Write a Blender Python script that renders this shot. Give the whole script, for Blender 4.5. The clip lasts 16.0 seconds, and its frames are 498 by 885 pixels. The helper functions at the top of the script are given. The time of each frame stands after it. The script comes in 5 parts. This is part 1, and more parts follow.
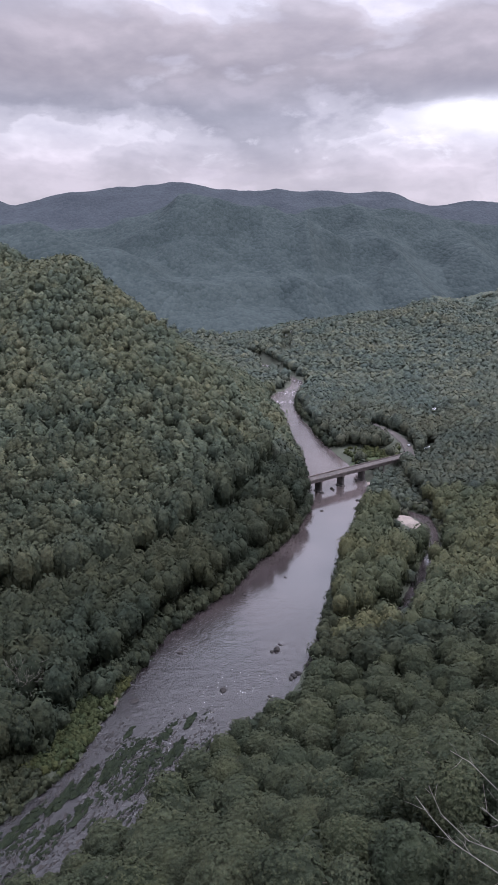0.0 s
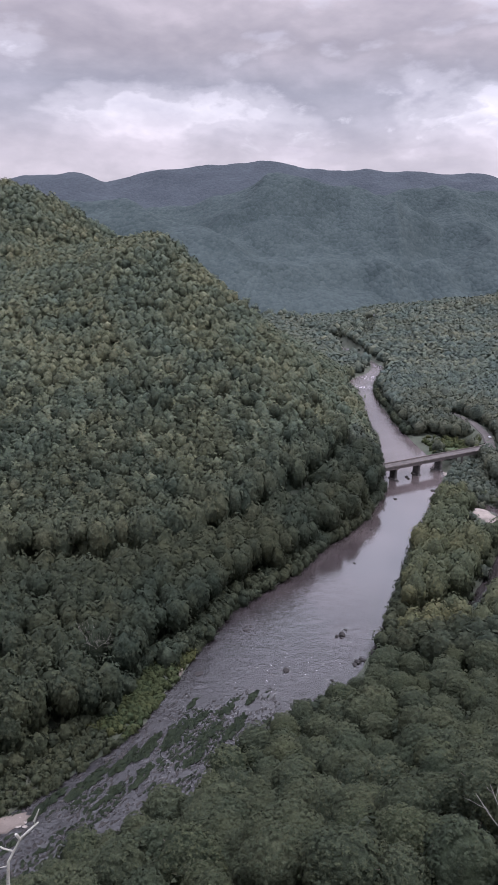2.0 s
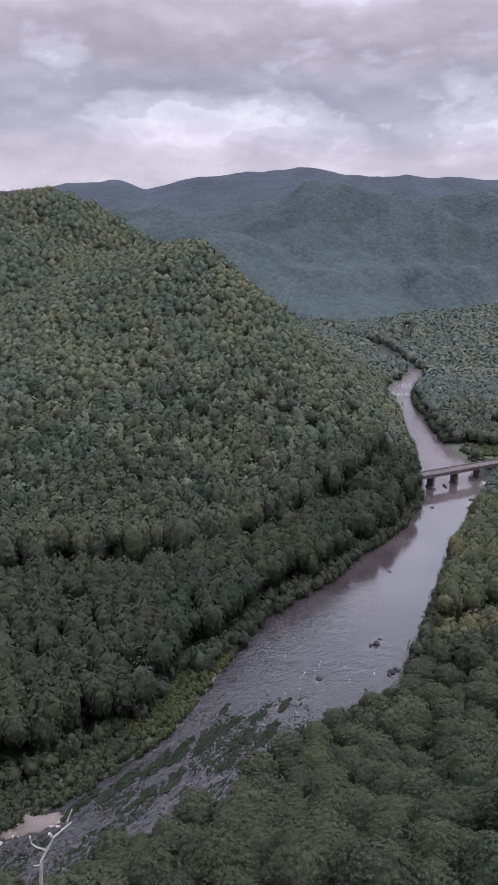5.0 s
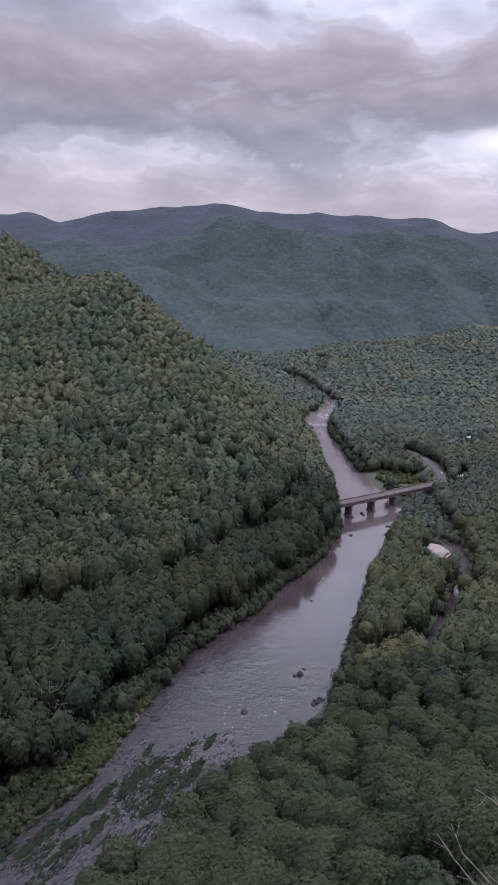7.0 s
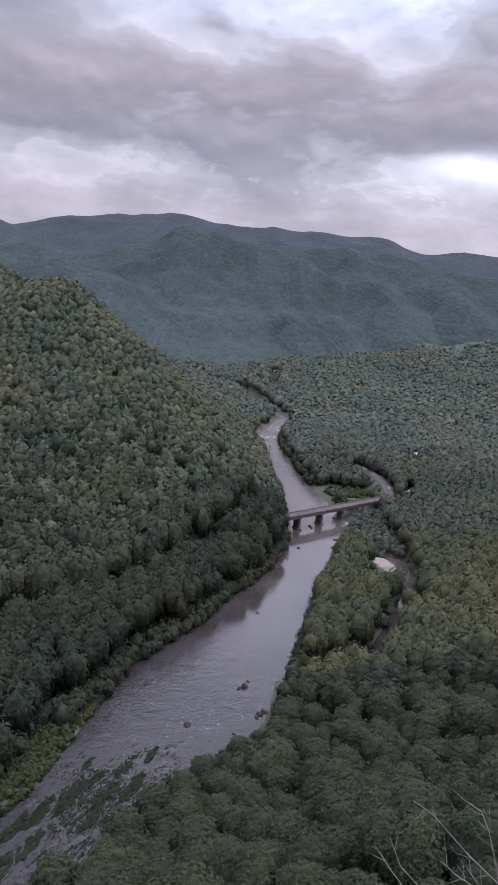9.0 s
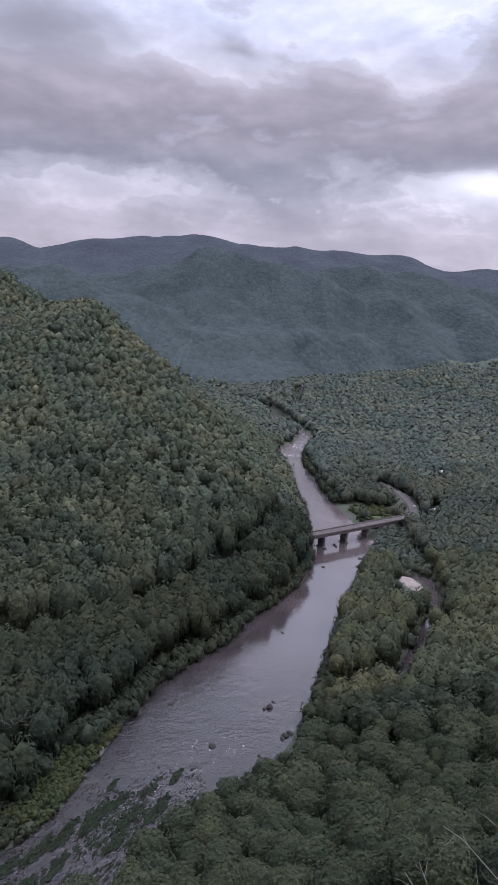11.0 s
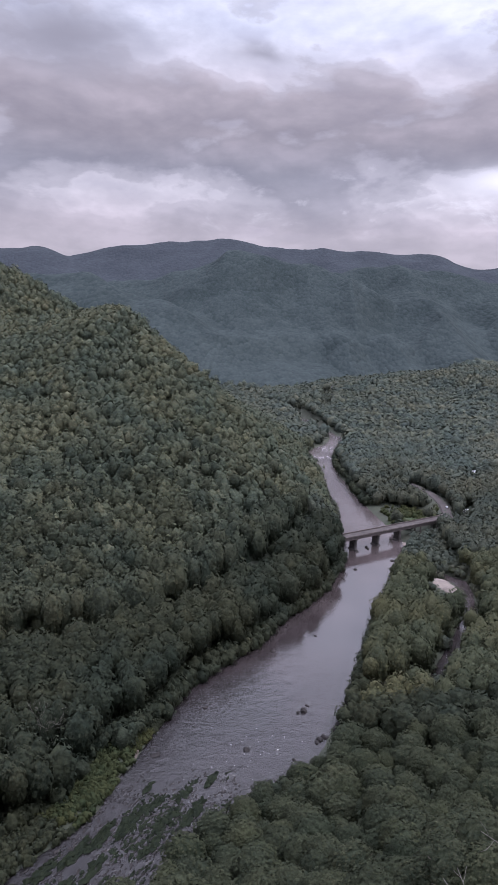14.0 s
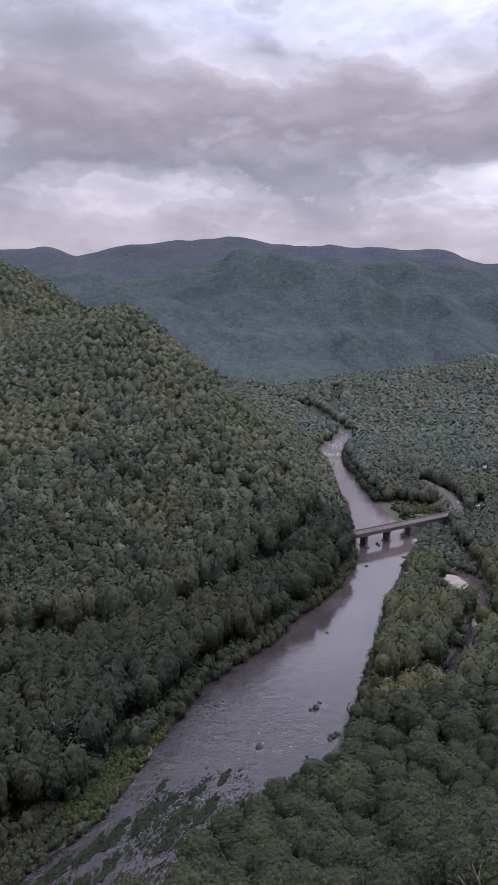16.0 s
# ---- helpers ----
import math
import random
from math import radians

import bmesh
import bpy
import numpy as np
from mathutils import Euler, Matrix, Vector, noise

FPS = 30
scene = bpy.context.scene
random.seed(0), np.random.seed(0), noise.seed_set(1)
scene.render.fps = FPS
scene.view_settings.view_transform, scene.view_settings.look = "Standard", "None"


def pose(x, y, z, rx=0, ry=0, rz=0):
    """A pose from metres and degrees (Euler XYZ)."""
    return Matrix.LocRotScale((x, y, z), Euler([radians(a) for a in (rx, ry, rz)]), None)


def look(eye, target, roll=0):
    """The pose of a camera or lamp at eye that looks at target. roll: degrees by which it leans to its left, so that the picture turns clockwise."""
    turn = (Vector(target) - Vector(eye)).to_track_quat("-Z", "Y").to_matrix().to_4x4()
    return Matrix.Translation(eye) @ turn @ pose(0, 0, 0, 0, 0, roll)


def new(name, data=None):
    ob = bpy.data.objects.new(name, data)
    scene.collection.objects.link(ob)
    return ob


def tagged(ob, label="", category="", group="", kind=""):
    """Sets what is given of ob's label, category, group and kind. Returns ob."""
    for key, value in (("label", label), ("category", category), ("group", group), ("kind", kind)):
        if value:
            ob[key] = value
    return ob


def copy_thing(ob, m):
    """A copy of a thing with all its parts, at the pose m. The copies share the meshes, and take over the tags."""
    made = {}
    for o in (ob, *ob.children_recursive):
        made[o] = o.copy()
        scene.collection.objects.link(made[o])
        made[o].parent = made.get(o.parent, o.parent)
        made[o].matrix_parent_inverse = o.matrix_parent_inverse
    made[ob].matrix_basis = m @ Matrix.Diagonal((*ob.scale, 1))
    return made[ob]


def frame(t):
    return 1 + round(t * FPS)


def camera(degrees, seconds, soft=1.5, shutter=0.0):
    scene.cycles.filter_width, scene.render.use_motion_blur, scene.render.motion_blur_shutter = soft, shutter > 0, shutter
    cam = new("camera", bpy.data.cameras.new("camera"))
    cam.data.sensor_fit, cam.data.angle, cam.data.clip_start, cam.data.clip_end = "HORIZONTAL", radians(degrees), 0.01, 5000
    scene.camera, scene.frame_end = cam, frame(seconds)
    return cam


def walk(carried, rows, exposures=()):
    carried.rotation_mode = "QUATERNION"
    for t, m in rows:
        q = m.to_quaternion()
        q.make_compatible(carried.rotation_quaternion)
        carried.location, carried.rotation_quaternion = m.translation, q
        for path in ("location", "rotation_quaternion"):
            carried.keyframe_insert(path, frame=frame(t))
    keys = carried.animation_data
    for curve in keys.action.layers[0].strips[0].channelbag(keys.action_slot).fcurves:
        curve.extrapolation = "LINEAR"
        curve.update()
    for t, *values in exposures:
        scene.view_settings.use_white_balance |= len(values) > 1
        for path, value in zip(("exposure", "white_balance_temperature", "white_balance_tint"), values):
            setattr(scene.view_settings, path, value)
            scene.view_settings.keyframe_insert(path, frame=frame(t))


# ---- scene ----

# ---------------------------------------------------------------- camera
EYE = 160.0
cam = camera(38.0, 16.0, soft=0.9)
TURNS = [
    (0.0, 76.00, 0.00, 0.00), (0.5, 76.03, 0.14, 2.21), (1.0, 75.62, 0.49, 3.87), (1.5, 74.87, -0.38, 5.03),
    (2.0, 74.47, -1.33, 6.51), (2.5, 74.50, -1.21, 8.51), (3.0, 74.50, -1.13, 9.71), (3.2, 74.51, -1.12, 10.20),
    (3.8, 74.52, -1.10, 10.95), (4.4, 74.62, -1.15, 10.70), (5.3, 75.00, -1.27, 8.48), (5.5, 75.10, -1.29, 7.76), (6.0, 75.98, -1.72, 5.69), (6.5, 77.06, -1.75, 4.36), (7.0, 77.57, -1.67, 2.97),
    (7.5, 77.69, -1.93, 1.05), (8.0, 77.94, -2.93, -0.25), (8.5, 78.15, -3.98, -0.47),
    (8.7, 78.33, -4.05, -0.55), (10.8, 79.93, -3.36, 0.97), (11.0, 79.98, -3.30, 1.24), (11.5, 80.04, -3.15, 1.52), (12.0, 80.13, -3.01, 1.63), (12.5, 80.18, -2.90, 1.96),
    (13.0, 80.27, -2.70, 2.53), (13.5, 80.19, -2.49, 3.06), (14.0, 80.12, -2.07, 3.42), (14.5, 80.14, -1.62, 3.92),
    (15.0, 80.20, -1.49, 4.03), (15.5, 80.26, -1.30, 4.01), (16.0, 79.92, -1.32, 4.06),
]
EXPOSURES = [(0.0, 0.32, 6100.0, 13.0), (2.0, 0.41, 6150.0, 13.0), (3.0, 0.41, 6150.0, 13.0), (5.5, 0.26, 6050.0, 13.0), (7.0, 0.05, 6050.0, 13.0), (8.5, 0.10, 6000.0, 13.0), (11.0, 0.04, 5920.0, 14.0), (16.0, 0.05, 6080.0, 15.5)]
walk(cam, [(t, pose(0, 0, EYE, rx, ry, rz)) for t, rx, ry, rz in TURNS], EXPOSURES)

# ---------------------------------------------------------------- sky and light
SUN_EL, SUN_AZ = 46.0, 70.0


def math_node(tree, op, a, b=None, clamp=False):
    n = tree.nodes.new("ShaderNodeMath")
    n.operation, n.use_clamp = op, clamp
    for i, v in enumerate((a, b)):
        if v is None:
            continue
        if isinstance(v, (int, float)):
            n.inputs[i].default_value = v
        else:
            tree.links.new(v, n.inputs[i])
    return n.outputs[0]


def ramp_node(tree, fac, stops, mode="EASE"):
    n = tree.nodes.new("ShaderNodeValToRGB")
    n.color_ramp.interpolation = mode
    els = n.color_ramp.elements
    while len(els) < len(stops):
        els.new(0.5)
    for e, (p, c) in zip(els, stops):
        e.position = p
        e.color = (*c, 1) if len(c) == 3 else c
    tree.links.new(fac, n.inputs[0])
    return n.outputs[0]


def noise_node(tree, vec, scale, detail=4.0, rough=0.55, dist=0.0):
    n = tree.nodes.new("ShaderNodeTexNoise")
    n.inputs["Scale"].default_value = scale
    n.inputs["Detail"].default_value = detail
    n.inputs["Roughness"].default_value = rough
    n.inputs["Distortion"].default_value = dist
    if vec is not None:
        tree.links.new(vec, n.inputs["Vector"])
    return n.outputs[0]


def mix_node(tree, fac, a, b, blend="MIX"):
    n = tree.nodes.new("ShaderNodeMix")
    n.data_type, n.blend_type = "RGBA", blend
    for sock, v in ((n.inputs[0], fac), (n.inputs[6], a), (n.inputs[7], b)):
        if isinstance(v, (int, float)):
            sock.default_value = v
        elif isinstance(v, tuple):
            sock.default_value = (*v, 1)
        else:
            tree.links.new(v, sock)
    return n.outputs[2]


def build_world():
    w = bpy.data.worlds.new("overcast_evening")
    w.use_nodes = True
    t = w.node_tree
    t.nodes.clear()
    sky = t.nodes.new("ShaderNodeTexSky")
    sky.sky_type, sky.sun_disc = "NISHITA", False
    sky.sun_elevation, sky.sun_rotation = radians(SUN_EL), radians(SUN_AZ)
    way = t.nodes.new("ShaderNodeTexCoord").outputs["Generated"]
    sep = t.nodes.new("ShaderNodeSeparateXYZ")
    t.links.new(way, sep.inputs[0])
    az = math_node(t, "MULTIPLY", math_node(t, "ARCTAN2", sep.outputs[0], sep.outputs[1]), 57.2958)
    el = math_node(t, "MULTIPLY", math_node(t, "ARCSINE", sep.outputs[2]), 57.2958)
    # cloud space: flattened towards the horizon
    comb = t.nodes.new("ShaderNodeCombineXYZ")
    t.links.new(math_node(t, "MULTIPLY", az, 0.075), comb.inputs[0])
    t.links.new(math_node(t, "MULTIPLY", el, 0.16), comb.inputs[1])
    cs = comb.outputs[0]
    puff = noise_node(t, cs, 1.05, 9.0, 0.53, 0.1)
    # the same clouds a little higher up: where they thin out upwards they catch the light
    lift = t.nodes.new("ShaderNodeVectorMath")
    lift.operation = "ADD"
    lift.inputs[1].default_value = (0.03, 0.13, 0.0)
    t.links.new(cs, lift.inputs[0])
    above = noise_node(t, lift.outputs[0], 1.05, 9.0, 0.53, 0.1)
    warp = math_node(t, "MULTIPLY", math_node(t, "SUBTRACT", puff, 0.5), 9.0)
    height = math_node(t, "MULTIPLY", el, 1 / 40.0, True)
    high = math_node(t, "MULTIPLY", math_node(t, "ADD", el, math_node(t, "MULTIPLY", warp, 0.35)), 1 / 40.0, True)
    # how thick the cover is with height: haze banks low down, a broken belt, the great bank, an open top
    cover = ramp_node(t, height, [(v, (k, k, k)) for v, k in ((0.10, 0.60), (0.165, 0.60), (0.215, 0.52), (0.25, 0.66), (0.29, 0.82), (0.37, 0.82), (0.42, 0.42), (0.475, 0.22), (0.55, 0.30), (1.0, 0.45))], "LINEAR")
    thick = math_node(t, "ADD", math_node(t, "MULTIPLY", math_node(t, "SUBTRACT", puff, 0.5), 3.2), cover)
    body = ramp_node(t, thick, [(0.34, (0, 0, 0)), (0.46, (0.55, 0.55, 0.55)), (0.66, (1, 1, 1))])
    clear = ramp_node(t, high, [(0.00, (0.52, 0.46, 0.50)), (0.16, (0.51, 0.455, 0.50)), (0.22, (0.55, 0.515, 0.565)), (0.42, (0.57, 0.535, 0.595)), (0.50, (0.66, 0.67, 0.78)), (0.62, (0.80, 0.80, 0.92)), (0.80, (0.98, 0.98, 1.12)), (1.0, (1.2, 1.2, 1.36))], "LINEAR")
    grey = ramp_node(t, high, [(0.00, (0.45, 0.40, 0.44)), (0.16, (0.39, 0.35, 0.388)), (0.215, (0.325, 0.305, 0.348)), (0.26, (0.265, 0.253, 0.295)), (0.325, (0.30, 0.268, 0.298)), (0.40, (0.37, 0.327, 0.357)), (0.50, (0.38, 0.365, 0.41)),
                               (0.62, (0.66, 0.66, 0.75)), (0.80, (0.85, 0.85, 0.97)), (1.0, (1.1, 1.1, 1.25))], "LINEAR")
    cloud = mix_node(t, body, clear, grey)
    lit = math_node(t, "SUBTRACT", puff, above)
    shade = ramp_node(t, math_node(t, "ADD", math_node(t, "MULTIPLY", lit, 3.0), 0.5, True), [(0.2, (0.84, 0.84, 0.865)), (0.5, (1.0, 1.0, 1.0)), (0.8, (1.22, 1.205, 1.20))], "LINEAR")
    cloud = mix_node(t, 1.0, cloud, shade, "MULTIPLY")
    # an overcast sky is brightest overhead
    over = ramp_node(t, math_node(t, "MULTIPLY", el, 1 / 90.0, True), [(0.44, (1, 1, 1)), (0.62, (2.2, 2.2, 2.2)), (1.0, (3.4, 3.4, 3.4))], "LINEAR")
    cloud = mix_node(t, 1.0, cloud, over, "MULTIPLY")
    # small bright breaks under the cloud bank
    tear = ramp_node(t, noise_node(t, cs, 3.4, 6.0, 0.58, 0.4), [(0.55, (0, 0, 0)), (0.70, (1, 1, 1))])
    band = math_node(t, "EXPONENT", math_node(t, "MULTIPLY", math_node(t, "POWER", math_node(t, "MULTIPLY", math_node(t, "SUBTRACT", el, 8.6), 1 / 1.7), 2.0), -1.0))
    east = math_node(t, "MULTIPLY", math_node(t, "ADD", az, 15.0), 1 / 10.0, True)
    cloud = mix_node(t, math_node(t, "MULTIPLY", math_node(t, "MULTIPLY", tear, band), math_node(t, "MULTIPLY", east, 0.6)), cloud, (0.80, 0.76, 0.82))
    # darker cloud high on the left, and a wisp in the bright break
    for ca, ce, wa, we, amount in ((-17.0, 18.8, 6.0, 2.2, 1.0), (-3.4, 18.2, 2.4, 0.55, 0.8)):
        da = math_node(t, "POWER", math_node(t, "MULTIPLY", math_node(t, "SUBTRACT", math_node(t, "ADD", az, math_node(t, "MULTIPLY", warp, 0.8)), ca), 1 / wa), 2.0)
        de = math_node(t, "POWER", math_node(t, "MULTIPLY", math_node(t, "SUBTRACT", math_node(t, "ADD", el, math_node(t, "MULTIPLY", warp, 0.5)), ce), 1 / we), 2.0)
        mass = math_node(t, "MULTIPLY", math_node(t, "EXPONENT", math_node(t, "MULTIPLY", math_node(t, "ADD", da, de), -1.0)), amount, True)
        cloud = mix_node(t, mass, cloud, (0.30, 0.285, 0.33))
    # a thin place in the cloud low on the right
    ga = math_node(t, "POWER", math_node(t, "MULTIPLY", math_node(t, "SUBTRACT", az, 17.0), 1 / 4.6), 2.0)
    ge = math_node(t, "POWER", math_node(t, "MULTIPLY", math_node(t, "SUBTRACT", math_node(t, "ADD", el, math_node(t, "MULTIPLY", warp, 0.35)), 9.7), 1 / 1.1), 2.0)
    gap = math_node(t, "MULTIPLY", math_node(t, "EXPONENT", math_node(t, "MULTIPLY", math_node(t, "ADD", ga, ge), -1.0)), 1.2, True)
    cloud = mix_node(t, gap, cloud, (0.88, 0.85, 0.92))
    bg_sky, bg_cloud = t.nodes.new("ShaderNodeBackground"), t.nodes.new("ShaderNodeBackground")
    t.links.new(sky.outputs[0], bg_sky.inputs[0])
    bg_sky.inputs[1].default_value = 0.1
    t.links.new(cloud, bg_cloud.inputs[0])
    bg_cloud.inputs[1].default_value = 1.25
    both, out = t.nodes.new("ShaderNodeMixShader"), t.nodes.new("ShaderNodeOutputWorld")
    both.inputs[0].default_value = 0.93
    t.links.new(bg_sky.outputs[0], both.inputs[1])
    t.links.new(bg_cloud.outputs[0], both.inputs[2])
    t.links.new(both.outputs[0], out.inputs[0])
    scene.world = w


build_world()
sun = new("sun", bpy.data.lights.new("sun", "SUN"))
sun.data.energy, sun.data.angle, sun.data.color = 1.5, radians(16), (1.0, 0.95, 0.9)
sun.matrix_world = look((0, 0, 300), (-math.sin(radians(SUN_AZ)) * 100, -math.cos(radians(SUN_AZ)) * 100, 300 - 100 * math.tan(radians(SUN_EL))))


# ---------------------------------------------------------------- materials
def material(name, rough=0.8, metal=0.0):
    m = bpy.data.materials.new(name)
    m.use_nodes = True
    t = m.node_tree
    p = t.nodes["Principled BSDF"]
    p.inputs["Roughness"].default_value, p.inputs["Metallic"].default_value = rough, metal
    return m, t, p


def coords(t):
    return t.nodes.new("ShaderNodeTexCoord").outputs["Object"]


def bump(t, p, height, strength, distance):
    n = t.nodes.new("ShaderNodeBump")
    n.inputs["Strength"].default_value, n.inputs["Distance"].default_value = strength, distance
    t.links.new(height, n.inputs["Height"])
    t.links.new(n.outputs[0], p.inputs["Normal"])


def surface(name, a, b, scale, fine, rough=0.85, relief=0.05, metal=0.0):
    """Two colours mixed by coarse stains and fine grain, with relief."""
    m, t, p = material(name, rough, metal)
    p.inputs["Specular IOR Level"].default_value = 0.12 if rough >= 0.75 else 0.5
    c = coords(t)
    n1, n2 = noise_node(t, c, scale, 5), noise_node(t, c, fine, 6, 0.65)
    f = math_node(t, "ADD", math_node(t, "MULTIPLY", n1, 0.6), math_node(t, "MULTIPLY", n2, 0.4))
    col = ramp_node(t, f, [(0.32, a), (0.66, b)])
    t.links.new(col, p.inputs["Base Color"])
    bump(t, p, n2, 0.6, relief)
    return m


def crowns_node(t, vec, scale):
    """Rounded bumps packed together, and a chance value for each."""
    n = t.nodes.new("ShaderNodeTexVoronoi")
    n.inputs["Scale"].default_value = scale
    t.links.new(vec, n.inputs["Vector"])
    d = math_node(t, "MULTIPLY", n.outputs["Distance"], n.outputs["Distance"])
    sep = t.nodes.new("ShaderNodeSeparateColor")
    t.links.new(n.outputs["Color"], sep.inputs[0])
    return math_node(t, "SUBTRACT", 1.0, d), sep.outputs[0]


def foliage(name, tones, per_object, fine=2.2, relief=0.25):
    """Leaves: the tone of a tree from its random number, the mottling of its sprays from noise."""
    m, t, p = material(name, 0.75)
    p.inputs["Specular IOR Level"].default_value = 0.06
    c = coords(t)
    isl = t.nodes.new("ShaderNodeNewGeometry").outputs["Random Per Island"]
    if per_object:
        own = t.nodes.new("ShaderNodeObjectInfo").outputs["Random"]
        pick = math_node(t, "ADD", math_node(t, "MULTIPLY", own, 0.72), math_node(t, "MULTIPLY", isl, 0.28))
    else:
        tone = t.nodes.new("ShaderNodeAttribute")
        tone.attribute_name = "tone"
        pick = math_node(t, "ADD", math_node(t, "MULTIPLY", tone.outputs["Fac"], 0.72), math_node(t, "MULTIPLY", isl, 0.28))
    n = len(tones)
    col = ramp_node(t, pick, [(i / (n - 1), k) for i, k in enumerate(tones)], "LINEAR")
    grain = noise_node(t, c, fine, 4, 0.7)
    stain = noise_node(t, c, 0.02, 3, 0.6)
    k = ramp_node(t, grain, [(0.3, (0.72, 0.72, 0.72)), (0.72, (1.28, 1.28, 1.22))])
    col = mix_node(t, 1.0, col, k, "MULTIPLY")
    k2 = ramp_node(t, stain, [(0.35, (0.86, 0.92, 0.95)), (0.65, (1.14, 1.06, 0.95))])
    col = mix_node(t, 1.0, col, k2, "MULTIPLY")
    t.links.new(col, p.inputs["Base Color"])
    clump, _ = crowns_node(t, c, fine * 0.62)
    bump(t, p, math_node(t, "ADD", clump, math_node(t, "MULTIPLY", grain, 0.7)), 0.85, relief * 1.5)
    return m


GREENS = [(0.042, 0.054, 0.038), (0.051, 0.063, 0.042), (0.047, 0.058, 0.042), (0.060, 0.067, 0.043), (0.050, 0.062, 0.044), (0.064, 0.068, 0.044), (0.048, 0.061, 0.041), (0.061, 0.068, 0.041)]


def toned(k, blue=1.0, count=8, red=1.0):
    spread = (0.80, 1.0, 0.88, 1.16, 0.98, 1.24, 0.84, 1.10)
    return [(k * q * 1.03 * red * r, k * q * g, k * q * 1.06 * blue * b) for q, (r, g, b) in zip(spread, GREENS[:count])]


M_LEAF = foliage("leaves", toned(0.60, 0.88, 8, 0.99) + [(0.046, 0.050, 0.030), (0.050, 0.050, 0.032)], True)
# one leaf colour at three depths: bank and low hill carry shade, M_WOODS haze
M_BANK = foliage("shaded_bank_leaves", toned(0.46, 0.95, 8, 0.95), False, 0.9, 0.3)
M_LOW = foliage("shaded_lower_hill_canopy", toned(0.69, 0.98, 8, 0.97), False, 0.9, 0.3)
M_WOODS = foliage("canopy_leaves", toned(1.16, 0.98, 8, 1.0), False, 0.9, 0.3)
M_ISLET = foliage("islet_leaves", toned(0.86, 0.84, 8, 1.04), False, 0.9, 0.3)
M_RIVER = foliage("valley_canopy", toned(0.82, 1.10, 8, 1.0), False, 0.9, 0.3)
# valley haze painted in: bluer than the nearer canopies
M_MID = foliage("hazed_valley_canopy", toned(1.12, 1.14, 5), False, 0.4, 0.4)


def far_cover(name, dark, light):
    """Mountain woods: crowns packed over the slope, like trees growing in runs. Distance haze is painted into both
    colours.
    """
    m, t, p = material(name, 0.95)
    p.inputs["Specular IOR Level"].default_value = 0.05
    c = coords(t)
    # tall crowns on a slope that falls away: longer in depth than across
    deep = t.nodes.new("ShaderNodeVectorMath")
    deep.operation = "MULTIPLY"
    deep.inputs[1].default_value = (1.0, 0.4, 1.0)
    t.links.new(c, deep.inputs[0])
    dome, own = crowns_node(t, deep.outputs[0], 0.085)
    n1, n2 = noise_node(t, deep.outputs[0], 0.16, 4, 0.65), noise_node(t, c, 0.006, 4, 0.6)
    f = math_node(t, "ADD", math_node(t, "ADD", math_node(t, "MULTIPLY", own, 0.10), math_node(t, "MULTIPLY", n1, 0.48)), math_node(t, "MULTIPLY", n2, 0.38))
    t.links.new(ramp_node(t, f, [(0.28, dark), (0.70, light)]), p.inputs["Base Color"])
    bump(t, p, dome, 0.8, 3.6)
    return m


# blue haze put into the base colours, stronger on the farthest ridge
M_FARCOVER = far_cover("hazed_mountain_canopy", (0.021, 0.029, 0.030), (0.048, 0.060, 0.060))
M_FARTHEST = far_cover("hazed_ridge_canopy", (0.030, 0.035, 0.042), (0.050, 0.057, 0.066))
M_BUSH = foliage("bush_leaves", [(0.019, 0.027, 0.015), (0.029, 0.037, 0.018), (0.044, 0.047, 0.021), (0.026, 0.035, 0.018)], False, 3.0, 0.1)
M_BARK = surface("bark", (0.06, 0.05, 0.04), (0.14, 0.12, 0.10), 1.5, 14, 0.9, 0.03)
M_DEAD = surface("bleached_wood", (0.21, 0.195, 0.175), (0.42, 0.395, 0.355), 1.5, 20, 0.85, 0.01)
M_TWIG = surface("grey_dead_twigs", (0.10, 0.092, 0.085), (0.20, 0.185, 0.17), 2.0, 20, 0.9, 0.01)
M_GREY = surface("pale_dead_wood", (0.15, 0.135, 0.12), (0.30, 0.275, 0.245), 2.0, 20, 0.9, 0.01)
M_ROCK = surface("wet_river_rock", (0.014, 0.013, 0.013), (0.045, 0.040, 0.039), 0.5, 5, 0.8, 0.12)
M_PALE_ROCK = surface("pale_rock", (0.16, 0.135, 0.12), (0.32, 0.28, 0.26), 0.5, 5, 0.85, 0.08)
M_SAND = surface("sand", (0.13, 0.11, 0.10), (0.28, 0.235, 0.21), 0.12, 2.5, 0.95, 0.06)
M_MUD = surface("river_gravel", (0.075, 0.062, 0.055), (0.15, 0.122, 0.11), 0.12, 2.5, 0.95, 0.06)
M_CONCRETE = surface("weathered_concrete", (0.085, 0.072, 0.069), (0.165, 0.14, 0.134), 0.25, 3, 0.88, 0.02)
M_PIER = surface("stained_pier_concrete", (0.035, 0.032, 0.032), (0.11, 0.098, 0.095), 0.3, 3, 0.9, 0.03)
M_ROAD = surface("worn_road", (0.052, 0.045, 0.044), (0.092, 0.079, 0.076), 0.2, 5, 0.9, 0.01)
M_WEED = surface("water_weed", (0.005, 0.008, 0.005), (0.015, 0.020, 0.010), 0.6, 4, 0.8, 0.15)
M_GRASS = surface("meadow_grass", (0.034, 0.050, 0.027), (0.066, 0.080, 0.042), 0.15, 3, 0.9, 0.08)
M_WHITE = surface("white_painted_boards", (0.32, 0.32, 0.33), (0.48, 0.48, 0.48), 0.4, 4, 0.6, 0.01)
